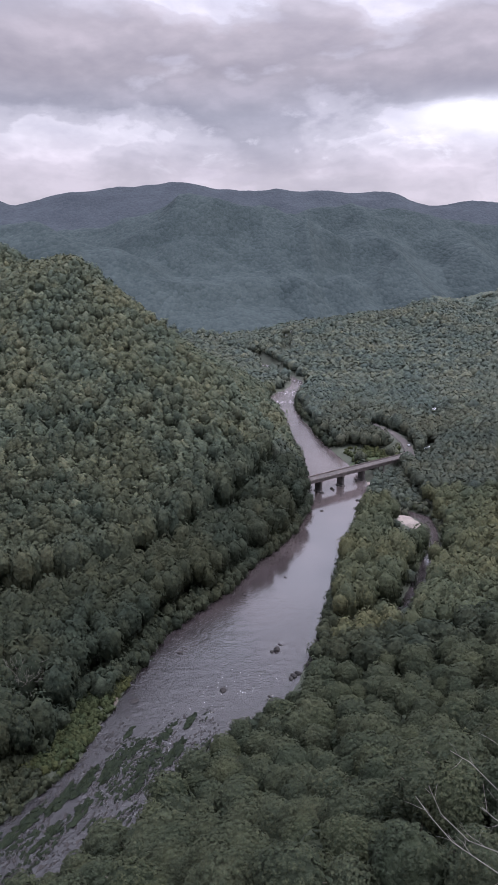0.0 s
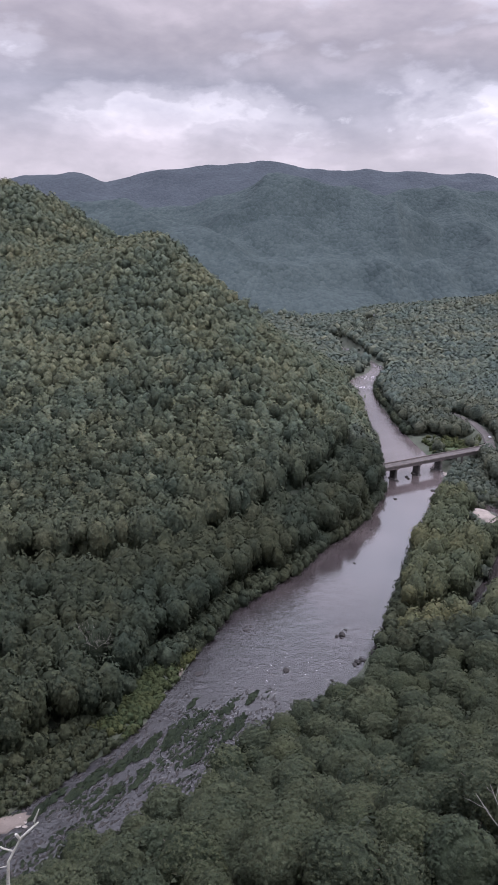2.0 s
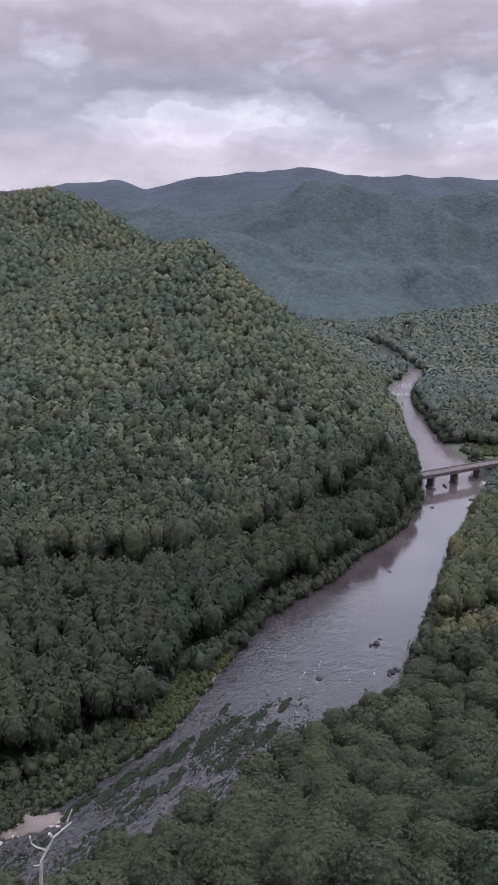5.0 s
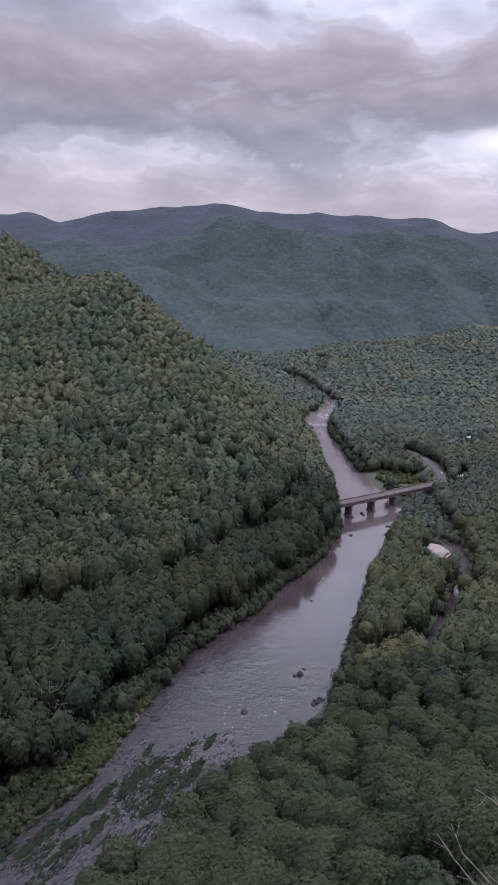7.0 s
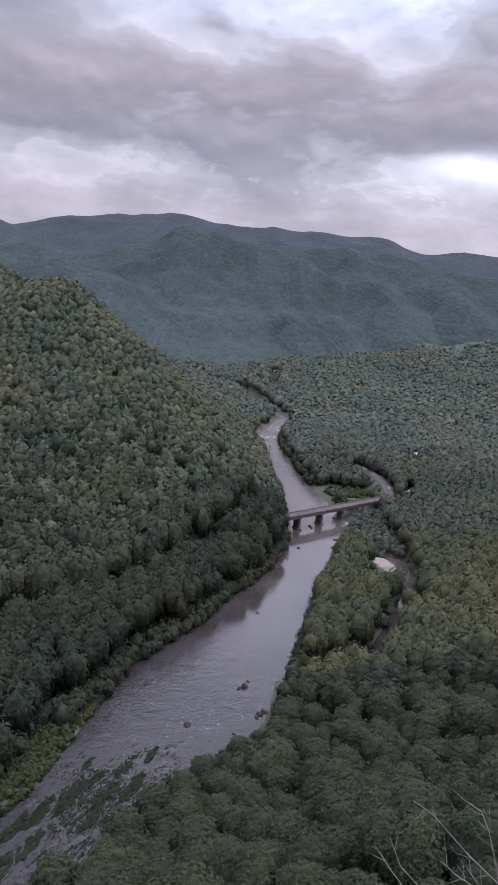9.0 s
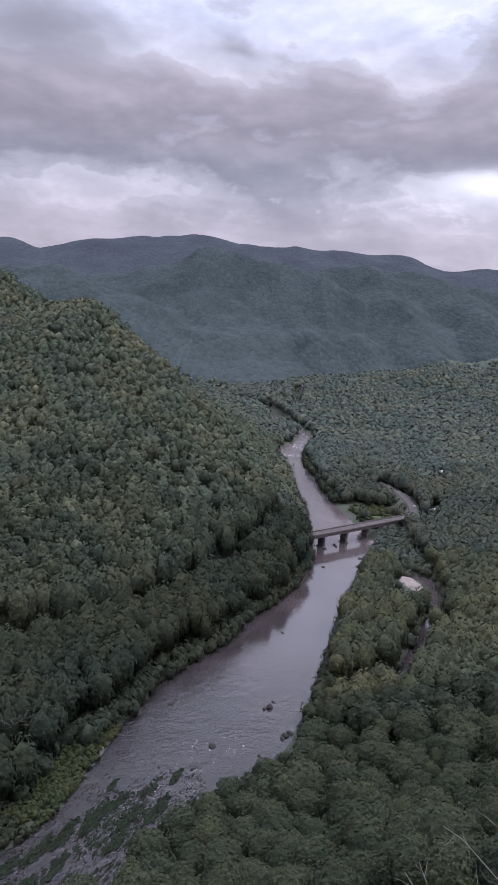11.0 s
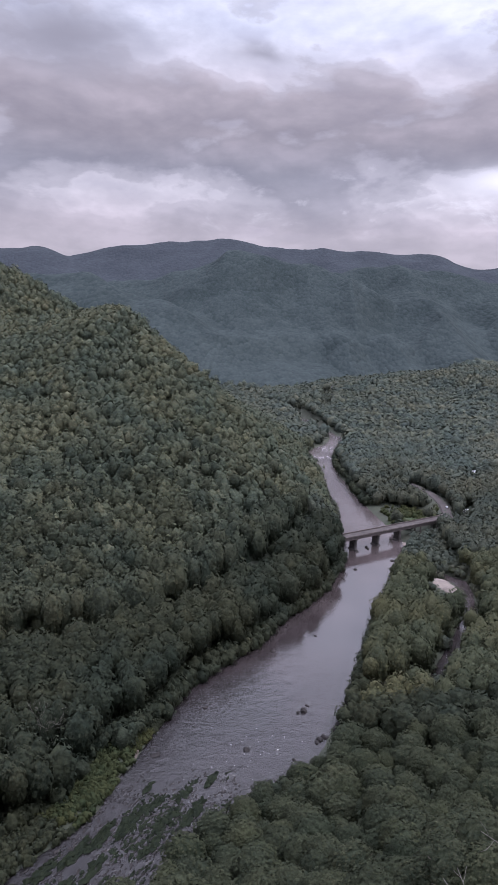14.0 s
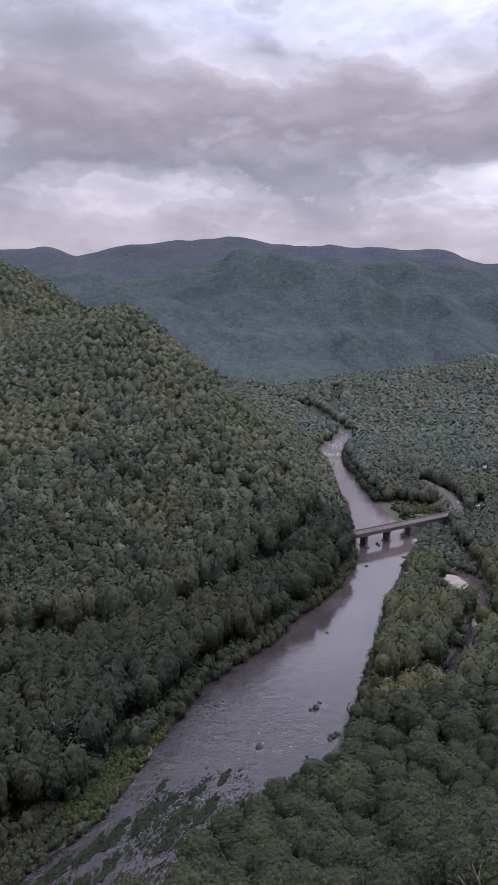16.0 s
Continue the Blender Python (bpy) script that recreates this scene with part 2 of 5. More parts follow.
M_ROOF = surface("grey_roofing", (0.10, 0.10, 0.11), (0.22, 0.21, 0.21), 0.5, 6, 0.8, 0.02)
M_ROOF_PALE = surface("pale_metal_roofing", (0.24, 0.25, 0.265), (0.36, 0.36, 0.375), 0.5, 6, 0.45, 0.01)
M_GLASS = surface("dark_window_glass", (0.02, 0.022, 0.026), (0.04, 0.042, 0.05), 0.5, 2, 0.1, 0.0)
M_RUBBER = surface("tyre_rubber", (0.015, 0.015, 0.016), (0.03, 0.03, 0.03), 2, 9, 0.9, 0.0)
M_FOAM_GLINT = surface("white_water_and_glints", (0.20, 0.19, 0.21), (0.36, 0.35, 0.38), 0.8, 5, 0.6, 0.1)


def ground_material():
    m, t, p = material("forest_floor", 0.95)
    c = coords(t)
    n1, n2 = noise_node(t, c, 0.05, 5), noise_node(t, c, 1.2, 6, 0.7)
    f = math_node(t, "ADD", math_node(t, "MULTIPLY", n1, 0.5), math_node(t, "MULTIPLY", n2, 0.5))
    col = ramp_node(t, f, [(0.35, (0.026, 0.032, 0.020)), (0.52, (0.038, 0.043, 0.028)), (0.68, (0.056, 0.054, 0.038))])
    t.links.new(col, p.inputs["Base Color"])
    bump(t, p, n2, 0.8, 0.3)
    return m


def water_material():
    m, t, p = material("muddy_river_water", 0.03)
    p.inputs["IOR"].default_value = 1.7
    c = coords(t)
    big = noise_node(t, c, 0.03, 5, 0.6, 0.4)
    col = ramp_node(t, big, [(0.35, (0.036, 0.030, 0.030)), (0.65, (0.058, 0.049, 0.049))])
    sep = t.nodes.new("ShaderNodeSeparateXYZ")
    t.links.new(c, sep.inputs[0])
    # base colour darker in the shallows downstream, paler in the reach above
    reach_tone = ramp_node(t, math_node(t, "MULTIPLY", sep.outputs[1], 0.001), [(0.17, (0.22, 0.22, 0.24)), (0.25, (0.30, 0.30, 0.32)), (0.34, (0.75, 0.72, 0.74)), (0.43, (1.2, 1.14, 1.14)), (0.6, (1.7, 1.65, 1.65)), (0.85, (2.3, 2.25, 2.25))])
    col = mix_node(t, 1.0, col, reach_tone, "MULTIPLY")
    t.links.new(col, p.inputs["Base Color"])
    # shallow riffles downstream, smooth pool below the bridge
    near = t.nodes.new("ShaderNodeMapRange")
    near.inputs[1].default_value, near.inputs[2].default_value = 345.0, 250.0
    near.inputs[3].default_value, near.inputs[4].default_value = 0.05, 0.85
    t.links.new(sep.outputs[1], near.inputs[0])
    # specular level falls off towards the shallows downstream
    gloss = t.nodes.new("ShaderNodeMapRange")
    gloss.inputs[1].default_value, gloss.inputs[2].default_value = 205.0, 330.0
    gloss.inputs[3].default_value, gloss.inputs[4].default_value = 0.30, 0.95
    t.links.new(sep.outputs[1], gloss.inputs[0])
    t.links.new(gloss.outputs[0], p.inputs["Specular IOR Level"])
    upper = t.nodes.new("ShaderNodeMapRange")
    upper.inputs[1].default_value, upper.inputs[2].default_value = 520.0, 720.0
    upper.inputs[3].default_value, upper.inputs[4].default_value = 0.0, 0.5
    t.links.new(sep.outputs[1], upper.inputs[0])
    side = t.nodes.new("ShaderNodeMapRange")
    side.inputs[1].default_value, side.inputs[2].default_value = 84.0, 92.0
    side.inputs[3].default_value, side.inputs[4].default_value = 0.0, 0.2
    t.links.new(sep.outputs[0], side.inputs[0])
    fine, mid = noise_node(t, c, 0.9, 5, 0.65, 0.8), noise_node(t, c, 0.22, 4, 0.6, 0.5)
    h = math_node(t, "ADD", math_node(t, "MULTIPLY", fine, 0.6), math_node(t, "MULTIPLY", mid, 0.9))
    h = math_node(t, "MULTIPLY", h, math_node(t, "ADD", math_node(t, "MULTIPLY", math_node(t, "MAXIMUM", math_node(t, "MAXIMUM", near.outputs[0], side.outputs[0]), upper.outputs[0]), math_node(t, "ADD", big, 0.3)), 0.016))
    bump(t, p, h, 1.0, 0.8)
    return m


M_GROUND, M_WATER = ground_material(), water_material()

# ---------------------------------------------------------------- the lie of the land
LEFT_Y = [-900, -300, 0, 100, 151, 177, 205, 237, 260, 287, 313, 343, 367, 400, 449, 497, 556, 629, 737, 790, 818, 860, 895, 950, 1000, 1040, 1077, 1118, 1150, 1200, 1260, 1400, 1700]
LEFT_X = [-700, -420, -240, -135, -93, -73, -57, -50, -45, -39, -23, -6, 4, 22, 39, 42, 42, 39, 33, 29, 20, 18, 34, 55, 59, 46, 32, 22, 14, 2, -24, -110, -220]
RIGHT_Y = [-900, -300, 0, 100, 150, 180, 212, 237, 269, 287, 314, 359, 409, 472, 518, 581, 661, 745, 793, 837, 870, 903, 983, 1015, 1050, 1077, 1118, 1150, 1200, 1260, 1400, 1700]
RIGHT_X = [-630, -350, -180, -85, -45, -24, -4, 12, 26, 32, 37, 48, 64, 77, 90, 78, 64, 57, 52, 55, 60, 66, 76, 69, 57, 46, 38, 36, 18, -12, -96, -206]
CREEK = [(78, 474, 4), (97, 455, 6), (113, 441, 5), (112, 412, 3), (106, 386, 4), (88, 345, 3.4), (72, 310, 3.4), (52, 290, 3), (34, 274, 3)]
HILL = [(30, 870, 0, 110, 0.9), (-62, 740, 34, 90, 0.9), (-112, 685, 97, 170, 0.95), (-152, 634, 157, 250, 1.0), (-200, 668, 148, 320, 1.0), (-262, 716, 140, 330, 1.0), (-310, 775, 174, 310, 1.0), (-370, 820, 217, 380, 1.0),
        (-446, 838, 203, 420, 1.0), (-900, 950, 240, 620, 1.0)]
LOOKOUT = [(-900, -700, 190, 300, 1.6), (-260, -190, 170, 190, 2.1), (0, -6, 157, 203, 2.1), (170, 60, 150, 250, 1.9), (330, 200, 115, 285, 1.6), (430, 380, 70, 300, 1.4), (520, 540, 30, 300, 1.2)]
LOW_RIDGE = [(250, 1430, 6, 300, 1), (320, 1440, 36, 380, 1), (400, 1440, 62, 480, 1), (490, 1420, 82, 560, 1), (900, 1300, 150, 700, 1)]


def polar_ridge(rows, dist, width, power=1.0):
    out = []
    for az, elev in rows:
        a = radians(az)
        out.append((dist * math.sin(a), dist * math.cos(a), EYE + dist * math.tan(radians(elev)) - 15, width, power))
    return out


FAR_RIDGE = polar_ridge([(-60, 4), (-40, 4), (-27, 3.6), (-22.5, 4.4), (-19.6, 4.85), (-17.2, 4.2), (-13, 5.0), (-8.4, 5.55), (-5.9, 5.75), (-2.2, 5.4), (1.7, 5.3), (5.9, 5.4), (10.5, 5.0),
                         (13.3, 4.35), (18.1, 4.3), (25, 4.6), (45, 4)], 3500, 1000)
def spur(rows, slope):
    """A ridge running down: bearing, elevation and distance of its crest."""
    out = []
    for az, elev, dist in rows:
        a, z = radians(az), EYE + dist * math.tan(radians(elev)) - 9
        out.append((dist * math.sin(a), dist * math.cos(a), z, max(z, 12) / slope, 1.0))
    return out


MID_RIDGE = polar_ridge([(-13.1, 2.8), (-10.2, 3.8), (-7.5, 4.6), (-5.0, 5.2), (-3.2, 5.4), (-0.2, 5.2), (2.2, 4.5), (4.1, 3.1), (5.5, 1.5)], 2500, 560)
RIGHT_RIDGE = polar_ridge([(3.6, 3.0), (4.9, 4.1), (7.3, 4.4), (9.9, 4.0), (12.8, 3.8), (14.6, 3.3), (18, 2.8), (24, 3.0), (34, 3.0)], 2850, 640)
LEFT_KNOLL = polar_ridge([(-36, 2.6), (-25, 2.8), (-19.2, 2.7), (-15.8, 3.3), (-13.7, 2.6), (-11.9, 1.6), (-9.5, -0.6), (-8.0, -2.6)], 2000, 560)
SPURS = [spur([(-3.2, 5.3, 2500), (-3.6, 2.7, 2320), (-3.7, 0.3, 2140), (-1.5, -2.0, 1900), (0.8, -4.1, 1680), (2.2, -6.0, 1490)], 0.5),
         spur([(3.0, 3.8, 2650), (6.1, 0.1, 2250), (9.2, -2.8, 1920), (10.8, -4.2, 1750)], 0.5),
         spur([(7.3, 4.3, 2850), (10.0, 2.1, 2450), (13.2, -1.5, 2050), (15.1, -2.9, 1830)], 0.5),
         spur([(-10.2, 3.7, 2500), (-8.9, 1.4, 2250), (-7.3, -2.2, 1900), (-4.8, -5.3, 1600)], 0.5),
         spur([(0.8, 5.0, 2520), (2.0, 1.5, 2250), (4.2, -2.0, 1950), (5.6, -4.6, 1720)], 0.62),
         spur([(14.6, 3.2, 2850), (17.0, 1.0, 2400), (20.0, -1.6, 2050)], 0.5),
         spur([(-15.8, 3.2, 2000), (-13.5, 0.4, 1780), (-11.0, -2.6, 1580)], 0.6)]


ROAD_LAND = [(126, 561), (132, 580), (134, 602), (133, 624), (131, 643), (125, 662), (116, 684)]


def gap_to_line(x, y, line):
    best = np.full(np.shape(x), 1e9)
    for (x0, y0), (x1, y1) in zip(line, line[1:]):
        dx, dy = x1 - x0, y1 - y0
        s = np.clip(((x - x0) * dx + (y - y0) * dy) / (dx * dx + dy * dy), 0, 1)
        best = np.minimum(best, np.hypot(x - x0 - s * dx, y - y0 - s * dy))
    return best


def lattice(ix, iy, seed):
    h = (ix.astype(np.int64) * 374761393 + iy.astype(np.int64) * 668265263 + seed * 974634777) & 0xFFFFFFFF
    h = ((h ^ (h >> 13)) * 1274126177) & 0xFFFFFFFF
    return ((h ^ (h >> 16)) & 0xFFFF) / 65535.0


def vnoise(x, y, seed=0):
    ix, iy = np.floor(x), np.floor(y)
    fx, fy = x - ix, y - iy
    fx, fy = fx * fx * (3 - 2 * fx), fy * fy * (3 - 2 * fy)
    a, b = lattice(ix, iy, seed), lattice(ix + 1, iy, seed)
    c, d = lattice(ix, iy + 1, seed), lattice(ix + 1, iy + 1, seed)
    return (a * (1 - fx) + b * fx) * (1 - fy) + (c * (1 - fx) + d * fx) * fy - 0.5


def fbm(x, y, seed=0, octaves=4):
    s, amp = 0.0, 1.0
    for o in range(octaves):
        s = s + amp * vnoise(x * 2 ** o, y * 2 ** o, seed + o)
        amp *= 0.5
    return s


def tent(x, y, line, back=1.0):
    best = np.full(x.shape, -1e9)
    for (x0, y0, z0, w0, p0), (x1, y1, z1, w1, p1) in zip(line, line[1:]):
        dx, dy = x1 - x0, y1 - y0
        s = np.clip(((x - x0) * dx + (y - y0) * dy) / (dx * dx + dy * dy), 0, 1)
        d = np.hypot(x - x0 - s * dx, y - y0 - s * dy)
        z, w, p = z0 + s * (z1 - z0), w0 + s * (w1 - w0), p0 + s * (p1 - p0)
        w = np.where(dx * (y - y0) - dy * (x - x0) < 0, w * back, w)
        r = w * 0.06
        d = np.sqrt(d * d + r * r) - r
        h = z * np.clip(1 - d / w, 0, 1) ** p
        best = np.maximum(best, h)
    return best


def creek_gap(x, y):
    """How far outside the side channel a place lies (negative: in it)."""
    best = np.full(x.shape, 1e9)
    for (x0, y0, w0), (x1, y1, w1) in zip(CREEK, CREEK[1:]):
        dx, dy = x1 - x0, y1 - y0
        s = np.clip(((x - x0) * dx + (y - y0) * dy) / (dx * dx + dy * dy), 0, 1)
        best = np.minimum(best, np.hypot(x - x0 - s * dx, y - y0 - s * dy) - (w0 + s * (w1 - w0)))
    return best


def banks(x, y):
    """How far left of the left bank and right of the right bank a place lies."""
    wob = 3.0 * fbm(x / 14, y / 14, 40, 3) + 500 * np.clip((y - 1330) / 120, 0, 1)
    return np.interp(y, LEFT_Y, LEFT_X) - x + wob, x - np.interp(y, RIGHT_Y, RIGHT_X) + wob


def ground_height(x, y):
    x, y = np.asarray(x, float), np.asarray(y, float)
    u, v = banks(x, y)
    far = np.clip((y - 1000) / 800, 0, 1)
    hills = np.maximum(tent(x, y, HILL, 0.42) * np.clip((u + 6) / 20, 0, 1), tent(x, y, LOOKOUT))
    mounts = np.maximum(tent(x, y, FAR_RIDGE), tent(x, y, LOW_RIDGE))
    for line in [MID_RIDGE, RIGHT_RIDGE, LEFT_KNOLL] + SPURS:
        mounts = np.maximum(mounts, tent(x, y, line))
    gullies = 1 - 2 * np.abs(fbm(x / 420, y / 420, 7, 3))
    hills = hills * (1 + 0.10 * fbm(x / 90, y / 90, 3, 3)) + np.clip(hills / 60, 0, 1) * 5 * fbm(x / 45, y / 45, 5, 2)
    cut = np.clip((3250 - np.hypot(x, y)) / 700, 0, 1)
    side = 1 - 2 * np.abs(fbm(x / 270, y / 560, 77, 3))
    mounts = mounts * (0.97 + 0.05 * gullies - cut * 0.05 * (1 - gullies)) + np.clip(mounts / 80, 0, 1) * (12 * fbm(x / 150, y / 150, 9, 3) + 48 * cut * (side - 0.65))
    ledge = EYE - 3.25 - 1.6 * np.clip(y - 0.7, 0, 12) - 1.0 * np.clip(y - 12.7, 0, 70) + 0.25 * np.abs(x) * (np.abs(x) > 60)
    hills = np.where(np.hypot(x, y) < 260, np.minimum(hills, ledge), hills)
    shore = np.maximum(u, v)
    flat = 2.2 + 0.02 * np.clip(shore, 0, 250) + 0.8 * fbm(x / 30, y / 30, 2, 3)
    land = np.maximum(flat, np.maximum(hills, mounts) + 1.5 * np.clip(shore / 40, 0, 1))
    land = np.where(shore < 60, np.minimum(land, 2.2 + np.maximum(shore, 0) * 1.2 + 0.8 * fbm(x / 30, y / 30, 2, 3)), land)
    rg = gap_to_line(x, y, ROAD_LAND)
    land = np.where(rg < 24, np.maximum(land, 8.6 - 0.5 * np.clip(rg - 5, 0, 30)), land)
    land = np.where(rg < 6, 8.6, land)
    bank = np.clip(shore / 5, -1, 1)
    cg = np.clip(creek_gap(x, y) / 6, -1, 1)
    bank = np.where((v > -4) & (y > 262) & (y < 490), np.minimum(bank, cg), bank)
    return np.where(bank < 0, 2.2 * bank - 0.05, np.minimum(land, land * np.clip(bank, 0, 1) ** 0.8 + 0.02))


def spot(x, y, up=0.0):
    return float(ground_height(np.array([x]), np.array([y]))[0]) + up


# ---------------------------------------------------------------- mesh helpers
def mesh_object(name, verts, faces, mat, parent=None, smooth=False):
    me = bpy.data.meshes.new(name)
    me.from_pydata(verts, [], faces)
    me.materials.append(mat)
    if smooth:
        me.polygons.foreach_set("use_smooth", [True] * len(me.polygons))
    me.update()
    ob = new(name, me)
    ob.parent = parent
    return ob


def part(name, bm, mat, parent=None, label="", smooth=False):
    me = bpy.data.meshes.new(name)
    bm.normal_update()
    bm.to_mesh(me)
    bm.free()
    me.materials.append(mat)
    if smooth:
        me.polygons.foreach_set("use_smooth", [True] * len(me.polygons))
    ob = new(name, me)
    ob.parent = parent
    return tagged(ob, label)


def lay_normals(ob, normals):
    """Shade a leafy mesh by the lie of its leaves."""
    ob.data.polygons.foreach_set("use_smooth", [True] * len(ob.data.polygons))
    ob.data.attributes.new("custom_normal", "FLOAT_VECTOR", "POINT").data.foreach_set("vector", normals.astype(np.float32).ravel())


def arrays_object(name, verts, tris, mat):
    """A large mesh from numpy arrays of corners and triangles."""
    me = bpy.data.meshes.new(name)
    me.vertices.add(len(verts))
    me.vertices.foreach_set("co", verts.astype(np.float32).ravel())
    me.loops.add(len(tris) * 3)
    me.loops.foreach_set("vertex_index", tris.astype(np.int32).ravel())
    me.polygons.add(len(tris))
    me.polygons.foreach_set("loop_start", np.arange(0, len(tris) * 3, 3, dtype=np.int32))
    me.polygons.foreach_set("use_smooth", [False] * len(tris))
    me.update(calc_edges=True)
    me.materials.append(mat)
    return new(name, me)


def box(bm, sx, sy, sz, m=None, bevel=0.0):
    made = bmesh.ops.create_cube(bm, size=1.0, matrix=Matrix.Diagonal((sx, sy, sz, 1)))["verts"]
    if bevel:
        edges = list({e for v in made for e in v.link_edges})
        res = bmesh.ops.bevel(bm, geom=edges, offset=bevel, segments=1, affect="EDGES")
        made = list({v for f in res["faces"] for v in f.verts} | {v for v in made if v.is_valid})
    if m is not None:
        bmesh.ops.transform(bm, matrix=m, verts=made)
    return made


def tube(bm, points, radii, sides=6):
    rings = []
    for i, (p, r) in enumerate(zip(points, radii)):
        a = points[max(i - 1, 0)]
        b = points[min(i + 1, len(points) - 1)]
        way = (Vector(b) - Vector(a)).normalized()
        q = way.to_track_quat("Z", "Y")
        rings.append([bm.verts.new(Vector(p) + q @ Vector((r * math.cos(k * math.tau / sides), r * math.sin(k * math.tau / sides), 0))) for k in range(sides)])
    for r0, r1 in zip(rings, rings[1:]):
        for k in range(sides):
            bm.faces.new((r0[k], r0[(k + 1) % sides], r1[(k + 1) % sides], r1[k]))
    bm.faces.new(rings[-1])
    bm.faces.new(list(reversed(rings[0])))


def ball(level):
    bm = bmesh.new()
    bmesh.ops.create_icosphere(bm, subdivisions=level, radius=1.0)
    bm.verts.ensure_lookup_table()
    v = np.array([x.co[:] for x in bm.verts])
    f = np.array([[x.index for x in q.verts] for q in bm.faces])
    bm.free()
    return v, f


BALLS = {k: ball(k) for k in (1, 2, 3)}


def crown_core(level, seed, lobes=12, jitter=0.03, floor_cut=-0.6, drop=0.0):
    """A crown of about unit radius: the outer surface of many rounded clumps of leaves round a body."""
    r = np.random.RandomState(seed)
    v, f = BALLS[level]
    v = v / np.linalg.norm(v, axis=1)[:, None]
    k = np.arange(lobes) + 0.5
    up = 1 - k / lobes * (1.45 + drop)
    turn = k * 2.39996 + r.uniform(-0.45, 0.45, lobes)
    flat = np.sqrt(np.clip(1 - up * up, 0, 1))
    way = np.c_[flat * np.cos(turn), flat * np.sin(turn), up] + r.normal(0, 0.10, (lobes, 3))
    way /= np.linalg.norm(way, axis=1)[:, None]
    width = 1.75 / math.sqrt(lobes) * r.uniform(0.72, 1.2, lobes)
    centre = way * (1.0 - width * 0.85 + r.uniform(-0.14, 0.10, lobes))[:, None]
    along = v @ centre.T
    disc = width ** 2 - (centre ** 2).sum(1) + along ** 2
    out = np.where(disc > 0, along + np.sqrt(np.maximum(disc, 0)), 0).max(axis=1)
    out = np.maximum(out, 0.52) * (1 + jitter * r.normal(size=len(v)))
    keep = v[f].mean(axis=1)[:, 2] > floor_cut
    return v * out[:, None], f[keep]


# ---------------------------------------------------------------- ground and river
def build_ground():
    az = np.radians(np.r_[np.arange(-38, 34.01, 0.42), np.arange(37, 320, 4.0)])
    rad = np.r_[0.7, 2, 3.5, 6, 9, 14, 20, 27, 35, 44, 54, 64, 74, 84, 94, 104, 114, 124, np.arange(132, 700, 3.2)]
    while rad[-1] < 4900:
        rad = np.r_[rad, rad[-1] * 1.022]
    gx, gy = np.outer(rad, np.sin(az)), np.outer(rad, np.cos(az))
    gz = ground_height(gx, gy)
    n, k = len(rad), len(az)
    verts = np.r_[np.c_[gx.ravel(), gy.ravel(), gz.ravel()], [[0, 0, spot(0, 0)]]]
    i, j = np.meshgrid(np.arange(n - 1), np.arange(k), indexing="ij")
    a, b = (i * k + j).ravel(), (i * k + (j + 1) % k).ravel()
    c, d = a + k, b + k
    tris = np.r_[np.c_[a, c, d], np.c_[a, d, b]]
    jj = np.arange(k)
    tris = np.r_[tris, np.c_[np.full(k, n * k), jj, (jj + 1) % k]]
    ob = arrays_object("ground", verts, tris, M_GROUND)
    ob.data.polygons.foreach_set("use_smooth", [True] * len(ob.data.polygons))
    # haze-tinted colours by distance: from 1500 m, bluer past 2900 m
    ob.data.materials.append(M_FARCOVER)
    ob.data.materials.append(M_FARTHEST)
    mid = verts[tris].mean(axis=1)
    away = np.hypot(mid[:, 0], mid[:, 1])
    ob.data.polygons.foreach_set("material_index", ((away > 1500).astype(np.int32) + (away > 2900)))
    return tagged(ob, "forest floor of leaf litter and undergrowth over hills and valley", "ground", kind="structure")


build_ground()


def build_water():
    ys = np.r_[np.arange(-300, 1700, 10.0)]
    verts, faces = [], []
    for i, y in enumerate(ys):
        left = np.interp(y, LEFT_Y, LEFT_X) - 14
        right = np.interp(y, RIGHT_Y, RIGHT_X) + 14
        if 250 < y < 495:
            right = max(right, 128)
        for k in range(9):
            verts.append((left + (right - left) * k / 8, y, 0.0))
        if i:
            for k in range(8):
                a = (i - 1) * 9 + k
                faces.append((a, a + 1, a + 10, a + 9))
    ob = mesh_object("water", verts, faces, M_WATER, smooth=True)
    return tagged(ob, "muddy brown river mirroring the pale cloudy sky", "river", kind="structure")


build_water()

# ---------------------------------------------------------------- where woods may stand
BRIDGE_LINE = [(20, 473), (126, 558)]
MEADOW = [(97, 574, 21), (112, 588, 14), (120, 606, 8), (88, 594, 14), (92, 612, 9)]
SANDBARS = [(101, 428, 12), (98, 414, 9), (88, 470, 5), (-90, 158, 6), (-50, 243, 5), (18, 872, 7), (50, 1032, 5)]
CLEARINGS = [(-75, 220, 7.5), (153, 594, 7), (161, 604, 6), (197, 752, 7), (64, 1336, 9), (76, 1358, 9), (90, 1366, 8), (45, 1356, 7), (16, 1273, 6), (58, 1350, 8)]


